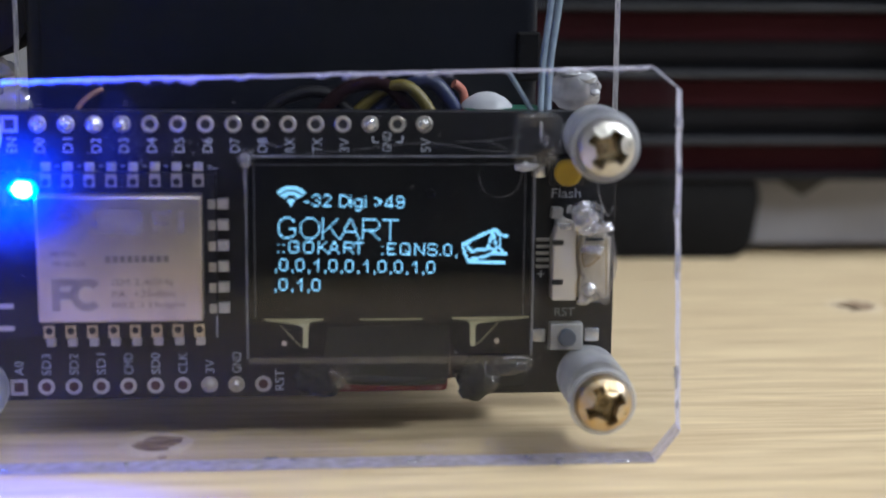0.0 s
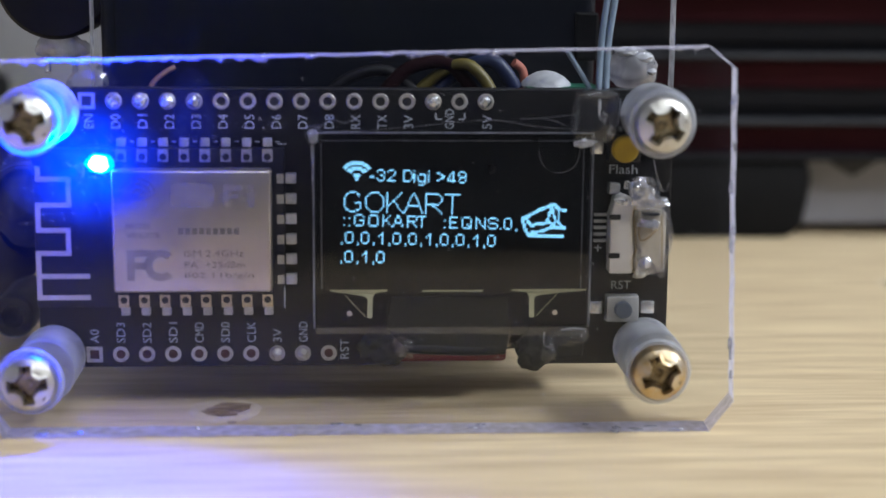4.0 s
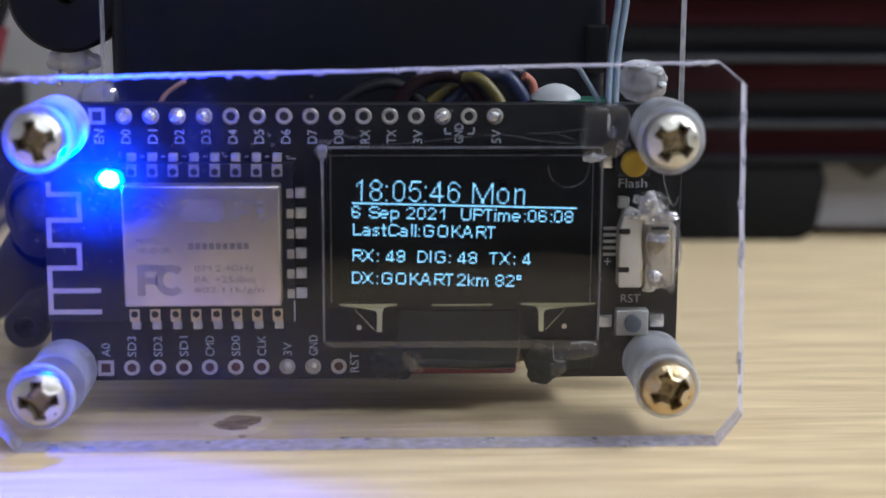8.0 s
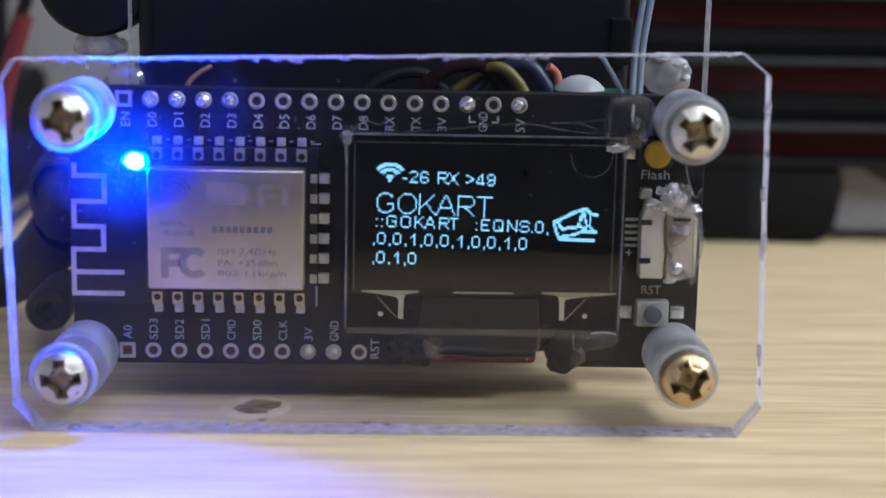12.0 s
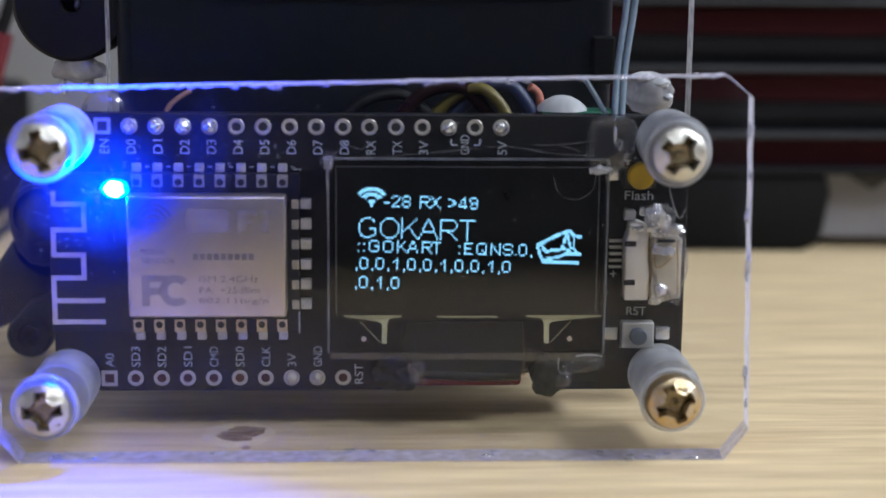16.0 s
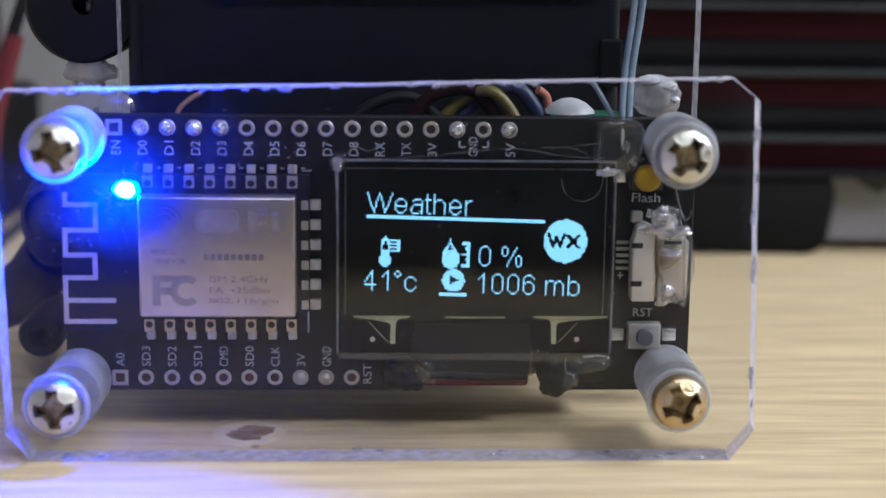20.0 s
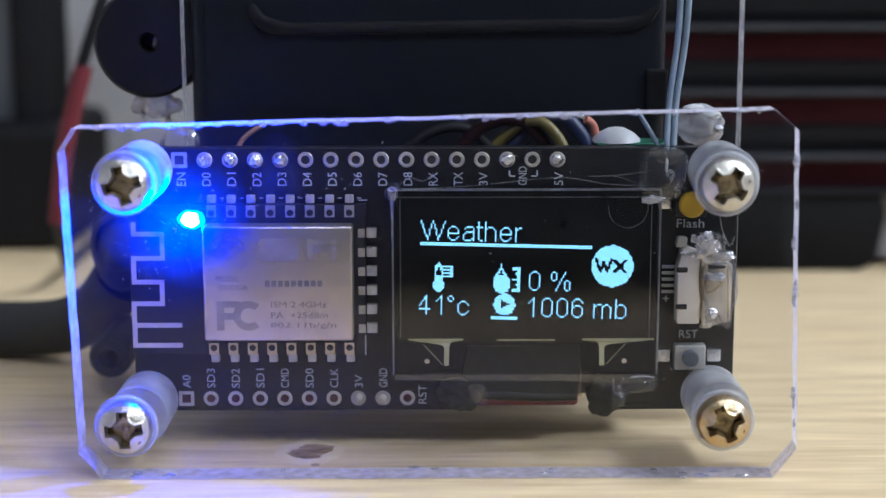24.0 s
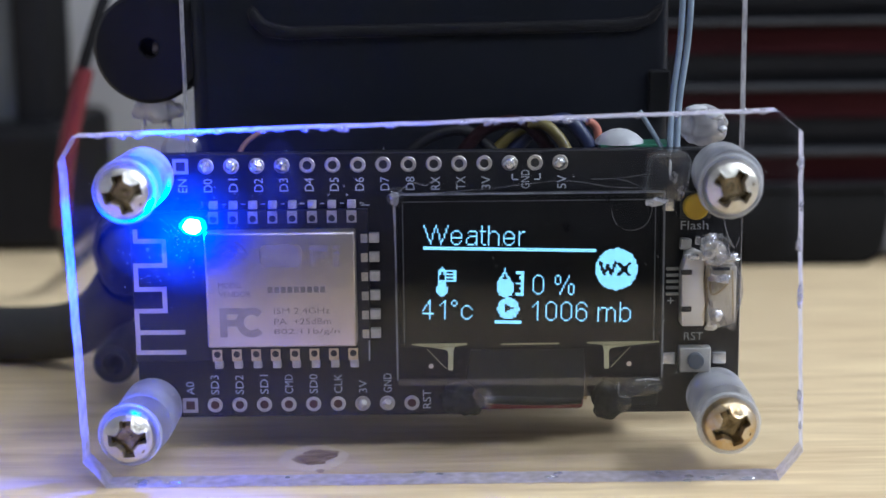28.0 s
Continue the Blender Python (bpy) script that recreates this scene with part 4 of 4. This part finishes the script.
part("seam", wire([(52.5, -2.1, 19.6), (52.45, -2.3, 18.2), (52.75, -2.3, 15.5), (52.45, -2.25, 14.2), (52.6, -2.1, 12.9)], 0.14, 8), BROWN_FLUX, socket, "amber flux line", True)
part("seam", wire([(53.2, -2.2, 17.9), (52.95, -2.45, 17.1), (53.2, -2.45, 16.2), (53.9, -2.45, 16.4), (54.9, -2.4, 17.4)], 0.1, 8), BROWN_FLUX, socket, smooth=True)
part("seam", wire([(55.2, -2.2, 18.6), (55.3, -2.3, 16.2), (55.4, -2.2, 13.4)], 0.09, 6), BROWN_FLUX, socket)
part("solder_foil", lump((53.2, -2.0, 20.4), (1.2, 0.7, 1.4), 33, 0.5, 5), SOLDER, socket, "crumpled shiny solder", True)
part("solder_foil", lump((55.0, -1.9, 19.75), (0.9, 0.45, 0.42), 35, 0.45, 4), SOLDER, socket, smooth=True)
part("solder_blob", lump((54.1, -2.2, 17.7), (1.0, 0.5, 0.5), 36, 0.7, 4), SOLDER, socket, "shiny solder blob", True)
part("solder_blob", lump((53.7, -2.2, 13.9), (0.62, 0.55, 0.6), 37, 0.3, 4), SOLDER, socket, smooth=True)
part("solder_blob", lump((53.3, -1.9, 12.7), (0.6, 0.4, 0.45), 38, 0.5, 3), CREAM, socket, smooth=True)
part("solder_blob", lump((51.3, -2.0, 19.9), (0.7, 0.4, 0.45), 39, 0.6, 3), SOLDER, socket, smooth=True)
# Black blocks stand for the shade inside two notches.
for z in (14.6, 18.4):
    part("notch", box(50.1, 51.2, -2.3, -2.0, z - 0.27, z + 0.27, 0.08), BLACK, socket)
part("glue_smear", lump((54.4, -2.3, 16.4), (1.7, 0.6, 4.0), 41, 0.5, 4), GLUE, socket, "clear glue smear", True)
part("glue_smear", lump((53.4, -2.9, 21.0), (1.3, 0.9, 1.5), 43, 0.45, 4), GLUE, socket, "clear glue smear", True)
part("glue_string", wire([(54.0, -3.4, 24.2), (54.4, -3.2, 22.6), (55.2, -2.8, 21.0), (55.9, -2.0, 21.8)], 0.03, 6), STRING, socket)
for name, x, z, tone, m, lab in (("reset_button", 51.8, 9.1, BUTTON_GREY, SLATE, "grey reset button with dark plunger"), ("flash_button", 51.5, 25.0, PAN, YELLOW, "button with yellow plunger")):
    body = part(name, box(x - 1.6, x + 1.6, -1.5, -0.02, z - 1.3, z + 1.3, 0.15), tone if m is SLATE else BLACK, gadget, lab)
    part("plunger", lathe([(0, -2.1), (0.75, -2.1), (0.85, -2.0), (0.85, -1.5)] if m is SLATE else [(0, -2.3), (1.1, -2.3), (1.3, -2.1), (1.3, -1.5)], (x, 0, z), segs=24), m, body, smooth=True)
    for d in (-2.6, 2.6):
        part("button_foot", box(x + d - 0.7, x + d + 0.7, -0.7, -0.02, z - 0.65, z + 0.65, 0.15), SOLDER, body, smooth=True)
part("glue_block", prism([(46.3, 29.9), (46.9, 30.7), (49.8, 30.7), (50.9, 30.2), (50.6, 27.0), (49.9, 25.6), (46.5, 25.4), (46.1, 27.0)], -3.2, -0.2, bevel=0.6), GLUE, gadget, "clear hot-glue block", True)
for k, (x, z, a, b) in enumerate(((47.4, 25.9, 1.3, 0.45), (21.6, 26.3, 0.9, 1.0), (46.4, 6.6, 1.9, 0.9), (44.3, 5.4, 0.9, 1.4), (30.3, 5.7, 1.0, 1.1))):
    part("glue_blob", lump((x, -2.2, z), (a, 1.4, b), 50 + k, 0.35, 4), GLUE, gadget, "clear hot-glue blob", True)
part("glue_blob", lump((21.5, -2.9, 26.4), (0.45, 0.35, 0.6), 58, 0.6), MILKY_GLUE, gadget, "milky glue bead", True)
part("glue_string", wire([(21.5, -2.7, 26.2), (21.35, -2.6, 25.0), (21.45, -2.6, 23.4), (21.4, -2.5, 22.0)], 0.06, 6), MILKY_GLUE, gadget)
part("glue_string", wire([(21.6, -2.9, 26.7), (23.2, -3.0, 27.9), (24.6, -2.9, 27.6), (25.6, -2.6, 28.4)], 0.03, 6), STRING, gadget)
part("glue_blob", lump((47.3, -3.2, 25.75), (0.95, 0.3, 0.36), 57, 0.6, 4), GREYED_WHITE, gadget, "white glue bead", True)
# Pale streaks stand for highlights on the glossy glue.
part("glue_highlight", lump((48.65, -3.35, 29.2), (0.14, 0.1, 0.75), 95, 0.4), GREYED_WHITE, gadget, "pale streak painted as a highlight on the glue", True)
part("glue_highlight", wire([(44.0, -2.1, 7.0), (43.9, -2.2, 6.2), (44.2, -2.1, 5.5), (45.1, -2.1, 5.4)], 0.06, 6), MILKY_GLUE, gadget)
part("glue_highlight", wire([(45.6, -2.5, 7.3), (46.8, -2.7, 7.5), (48.0, -2.5, 7.3)], 0.1, 6), MILKY_GLUE, gadget)
part("flux_bead", lump((30.0, -2.4, 5.9), (0.85, 0.5, 0.75), 58, 0.5, 4), BROWN_FLUX, gadget, "amber flux bead", True)
for k in range(8):
    x, z = (48.8 + 0.3 * math.sin(2.3 * k), 28.6 - 0.2 * k) if k < 5 else (49.5 + 0.2 * math.sin(3 * k), 28.7 - 0.3 * k)
    part("glue_fleck", wire([(x, -3.6, z), (x + 0.2, -3.7, z + 0.18), (x + 0.32, -3.6, z - 0.05), (x + 0.1, -3.6, z - 0.2)], 0.05, 6), STRING, gadget, "white fleck on the glue", True)
part("glue_string", wire([(22.0, -2.2, 26.6), (30, -3.2, 27.2), (38, -2.8, 27.9), (43, -2.6, 27.2), (47, -2.5, 27.0)], 0.022, 6), STRING, gadget)
part("glue_string", wire([(47.0, -3.2, 28.6), (43.5, -2.8, 28.1), (41.0, -2.6, 28.0)], 0.022, 6), STRING, gadget)
part("glue_string", wire([(46.8, -2.6, 26.6), (45.0, -2.6, 27.6), (43.6, -2.6, 28.0)], 0.022, 6), STRING, gadget)
part("glue_string", wire([(47.2, -2.6, 26.0), (46.6, -2.7, 23.6), (44.9, -2.7, 22.8), (43.4, -2.7, 23.6), (43.0, -2.7, 25.0)], 0.025, 6), STRING, gadget)

# behind the board
part("charger_board", box(24, 40.9, 3.2, 4.6, 2.6, 20.0, 0.5), RED_BOARD, gadget, "red circuit board behind the black one")
# Unseen block added to throw a broad shadow on the table.
part("shade_block", box(-1.0, 50.5, 4.7, 9.3, 3.5, 19.0, 0.4), BLACK, gadget, "unseen black block added to shade the table")
green = part("green_board", box(42.6, 50.0, 5.0, 9.4, 29.4, 30.4, 0.1), GREEN_BOARD, gadget, "small green circuit board edge")
part("white_dome", lathe([(0, 1.55), (0.9, 1.4), (1.8, 0.95), (2.45, 0.35), (2.6, 0.0)], (44.8, 7.2, 30.35), "z", 28), GREYED_WHITE, green, "white domed part, its white greyed for shade", True)
part("rear_spacer", lathe([(0, 4.9), (1.7, 4.9), (2.2, 5.3), (2.2, 9.6)], (53.3, 0, 32.0), segs=32), GLUE, gadget, "clear nylon spacer at the back", True)
part("glue_blob", lump((53.4, 6.4, 32.2), (2.5, 1.7, 2.2), 72, 0.15, 4), MILKY_GLUE, gadget, "milky hot-glue lump", True)
# White lumps stand for bright glints on the glue.
for k, (x, z, a, b) in enumerate(((52.6, 33.9, 1.1, 0.5), (54.3, 33.3, 1.0, 0.5), (55.2, 31.9, 0.5, 0.35))):
    part("glue_blob", lump((x, 5.2, z), (a, 0.6, b), 73 + k, 0.3, 3), GREYED_WHITE, gadget, "white lumps painted as glints on the glue", True)
part("rear_spacer", lathe([(0, 5.6), (1.8, 5.6), (2.2, 6.0), (2.2, 9.6)], (-0.8, 0, 30.0), segs=32), GLUE, gadget, "milky white nylon spacer at the back", True)
# Wire colours are darkened to hold the shade behind the board.
for name, m, pts, r in (("yellow_wire", YELLOW_WIRE, [(31, 8.6, 28.6), (34, 8.4, 31.4), (36.6, 7.0, 32.5), (38.6, 6.5, 30.9), (39.8, 6, 28.5)], 0.6), ("blue_wire", BLUE_WIRE, [(33, 9.0, 28.4), (36, 8.8, 31.6), (39.2, 7.4, 32.8), (41.0, 7, 31.2), (42.4, 7, 28.5)], 0.75),
                        ("black_wire", BUZZ, [(22, 8.2, 28.5), (25, 8.4, 31.0), (29, 8.4, 31.6), (32.5, 8.2, 28.6)], 0.6), ("red_wire", DARK_RED, [(28, 7.6, 29), (31, 7.8, 32), (35, 7.8, 32.4), (38, 7.6, 29)], 0.7), ("orange_wire", ORANGE, [(41.6, 7.8, 32.6), (42.1, 8.0, 32.3), (42.6, 8.2, 31.6), (42.9, 8.2, 29.5)], 0.45),
                        ("faded_wire", PINK_WIRE, [(4.8, 6, 29.0), (5.6, 6.5, 30.6), (6.8, 7, 31.6), (7.6, 7.5, 32.0)], 0.28),
                        ("grey_wire", GREY_WIRE, [(52.6, 6.5, 78), (51.9, 5, 52), (51.4, 4, 42), (50.4, 3, 35), (49.9, 1, 29.2)], 0.34), ("grey_wire", GREY_WIRE, [(51.8, 6.5, 78), (51.0, 5, 52), (50.6, 4, 42), (49.7, 3, 35), (49.2, 1, 29.2)], 0.34),
                        ("thin_wire", GREY_WIRE, [(46.5, 4, 34), (48.0, 3, 31.5), (49.0, 1, 29.4)], 0.25)):
    part(name, wire(pts, r), m, gadget, smooth=True)

battery = part("battery_box", box(-0.6, 50.8, 13.2, 33.0, 6.0, 78, 1.4, seg=4), BLACK_GLOSS, gadget, "glossy black battery box with a recessed panel", True)
part("recess_lip", prism([(5.6, 44.2), (6.0, 42.8), (7.4, 41.5), (9.5, 41.1), (47.0, 41.6), (49.0, 42.4), (50.0, 44.0), (50.0, 44.8), (48.0, 43.3), (45.0, 42.9), (10.0, 42.5), (7.6, 43.2), (6.4, 44.8)], 12.46, 13.3, bevel=0.4), LIP, battery, smooth=True)
part("seam_line", box(0.9, 1.1, 13.1, 13.3, 7.0, 77.0), BUZZ, battery)
part("side_block", box(48.5, 50.9, 12.5, 13.3, 32.5, 37.5, 0.3), BUZZ, battery)
buzzer = part("buzzer", lathe([(0.95, 16.2), (1.0, 14.4), (1.15, 14.2), (5.6, 14.2), (6.0, 14.7), (6.0, 22.0), (0, 22.0)], (-5.2, 0, 40.3), segs=56), BUZZ, gadget, "round black buzzer with a centre hole", True)
part("hole", lathe([(0, 16.2), (0.96, 16.2)], (-5.2, 0, 40.3), segs=24), BUZZ, buzzer)
part("diaphragm_edge", lump((-4.75, 15.9, 40.2), (0.35, 0.2, 0.65), 77, 0.5), TIN, buzzer, "bit of bright metal in the hole", True)
for x in (-6.6, -3.8):
    part("pin", wire([(x, 17, 35.2), (x, 16.6, 33.0), (x + 0.2, 16, 30.8)], 0.3, 8), TIN, buzzer)
part("glue_blob", lump((-4.8, 16, 33.6), (2.4, 1.2, 1.6), 71, 0.4), MILKY_GLUE, buzzer, "clear hot-glue blob", True)

# ---- things behind and beside the gadget ----
amp = tagged(new("finned_metal_case"), "black metal case with dark red grooves and rubber feet", "electronic device")
amp.location = GROUND
part("body", box(30, 121, 96.0, 190, 12.8, 120, 1.0), CASE_BLACK, amp)
for k in range(9):
    z = 13.6 + 10.3 * k
    part("groove", box(31, 119, 95.2, 96.0, z, z + 4.0, 0.2), RED_PAINT, amp, "dark red groove")
    part("fin", box(30.5, 120, 92.0, 96.0, z + 4.6, z + 5.4, 0.3), FIN_EDGE, amp)
    part("fin", box(30.5, 120, 95.3, 96.0, z + 7.0, z + 9.8, 0.3), CASE_BLACK, amp)
part("lower_lip", box(30.5, 121, 92.5, 96.0, 12.4, 13.5, 0.3), CASE_BLACK, amp)
part("side_post", box(122, 146, 90, 190, 13.0, 120, 1.5), RUBBER, amp)
# Assumed part, placed to fill the grey below the case in the camera's view.
part("assumed_pan", box(30, 160, 97.0, 188, 1.6, 12.8, 0.3), PAN, amp, "pale grey face assumed under the case")
part("rubber_foot", prism([(66.0, 0.0), (95.0, 0.0), (97.6, 1.6), (98.8, 9.6), (98.0, 12.4), (62.0, 12.4), (62.0, 3.0)], 93.0, 113.0, bevel=0.8), FOOT, amp, "black rubber foot", True)
part("bracket", prism([(101.0, 12.6), (110.0, 12.6), (105.6, 9.8)], 94.0, 97.0), BLACK, amp)

lead = tagged(new("power_lead"), "thick black cable with a moulded plug on the table", "cable")
lead.location = GROUND
part("cable", wire([(-160, 62, 3.6), (-90, 52, 3.6), (-50, 44, 3.6), (-26, 38, 3.9), (-17, 33, 6.8), (-12, 29, 12.4)], 3.5, 18), RUBBER, lead, smooth=True)
plug = part("plug", lump((-11.2, 26, 17.0), (3.6, 5.0, 5.2), 80, 0.12, 4), RUBBER, lead, "moulded black plug", True)
part("strain_relief", lathe([(2.9, 21.4), (3.4, 21.6), (3.5, 23.5), (2.6, 23.5)], (-10.6, 0, 18.0), segs=32), BLACK, plug, smooth=True)
part("barrel", lathe([(1.0, 26.0), (1.0, 19.4), (1.25, 19.0), (2.2, 19.0), (2.5, 19.6), (2.5, 30.0), (1.0, 30.0)], (-11.8, 0, 4.9), segs=32), BLACK_GLOSS, lead, "round black plug barrel", True)

loose = tagged(new("loose_wire"), "black wire with a red sleeve hanging by the wall", "wire")
loose.location = GROUND
part("wire", wire([(-15.5, 75, 64), (-19, 72, 52), (-22.0, 70, 43), (-25.6, 70, 33)], 0.9, 10), CASE_BLACK, loose, smooth=True)
part("sleeve", wire([(-24.5, 70, 34.9), (-26.2, 70, 29), (-28.0, 70, 22), (-29.4, 70, 12)], 1.3, 14), RED_SLEEVE, loose, "red heat-shrink sleeve", True)
part("wire", wire([(-29.3, 70, 13), (-30.2, 78, 5), (-34, 100, 1.0), (-34.5, 130, 0.9)], 0.9, 10), RUBBER, loose, smooth=True)

stand = tagged(new("black_stand"), "black plastic stand in front of the wall", "stand")
stand.location = GROUND
part("post", box(-48, -42.2, 118, 140, 3, 190, 2, seg=3), CASE_BLACK, stand)
# Added sheet: its grey stands for the wall in shade beside the post.
part("wall_stand_in", box(-90, -48, 122, 136, 3, 190, 2), SIDE_GREY, stand, "grey sheet standing for the shaded wall")
part("base", box(-90, -37.5, 112, 150, 0, 22, 2.5, seg=3), BUZZ, stand)


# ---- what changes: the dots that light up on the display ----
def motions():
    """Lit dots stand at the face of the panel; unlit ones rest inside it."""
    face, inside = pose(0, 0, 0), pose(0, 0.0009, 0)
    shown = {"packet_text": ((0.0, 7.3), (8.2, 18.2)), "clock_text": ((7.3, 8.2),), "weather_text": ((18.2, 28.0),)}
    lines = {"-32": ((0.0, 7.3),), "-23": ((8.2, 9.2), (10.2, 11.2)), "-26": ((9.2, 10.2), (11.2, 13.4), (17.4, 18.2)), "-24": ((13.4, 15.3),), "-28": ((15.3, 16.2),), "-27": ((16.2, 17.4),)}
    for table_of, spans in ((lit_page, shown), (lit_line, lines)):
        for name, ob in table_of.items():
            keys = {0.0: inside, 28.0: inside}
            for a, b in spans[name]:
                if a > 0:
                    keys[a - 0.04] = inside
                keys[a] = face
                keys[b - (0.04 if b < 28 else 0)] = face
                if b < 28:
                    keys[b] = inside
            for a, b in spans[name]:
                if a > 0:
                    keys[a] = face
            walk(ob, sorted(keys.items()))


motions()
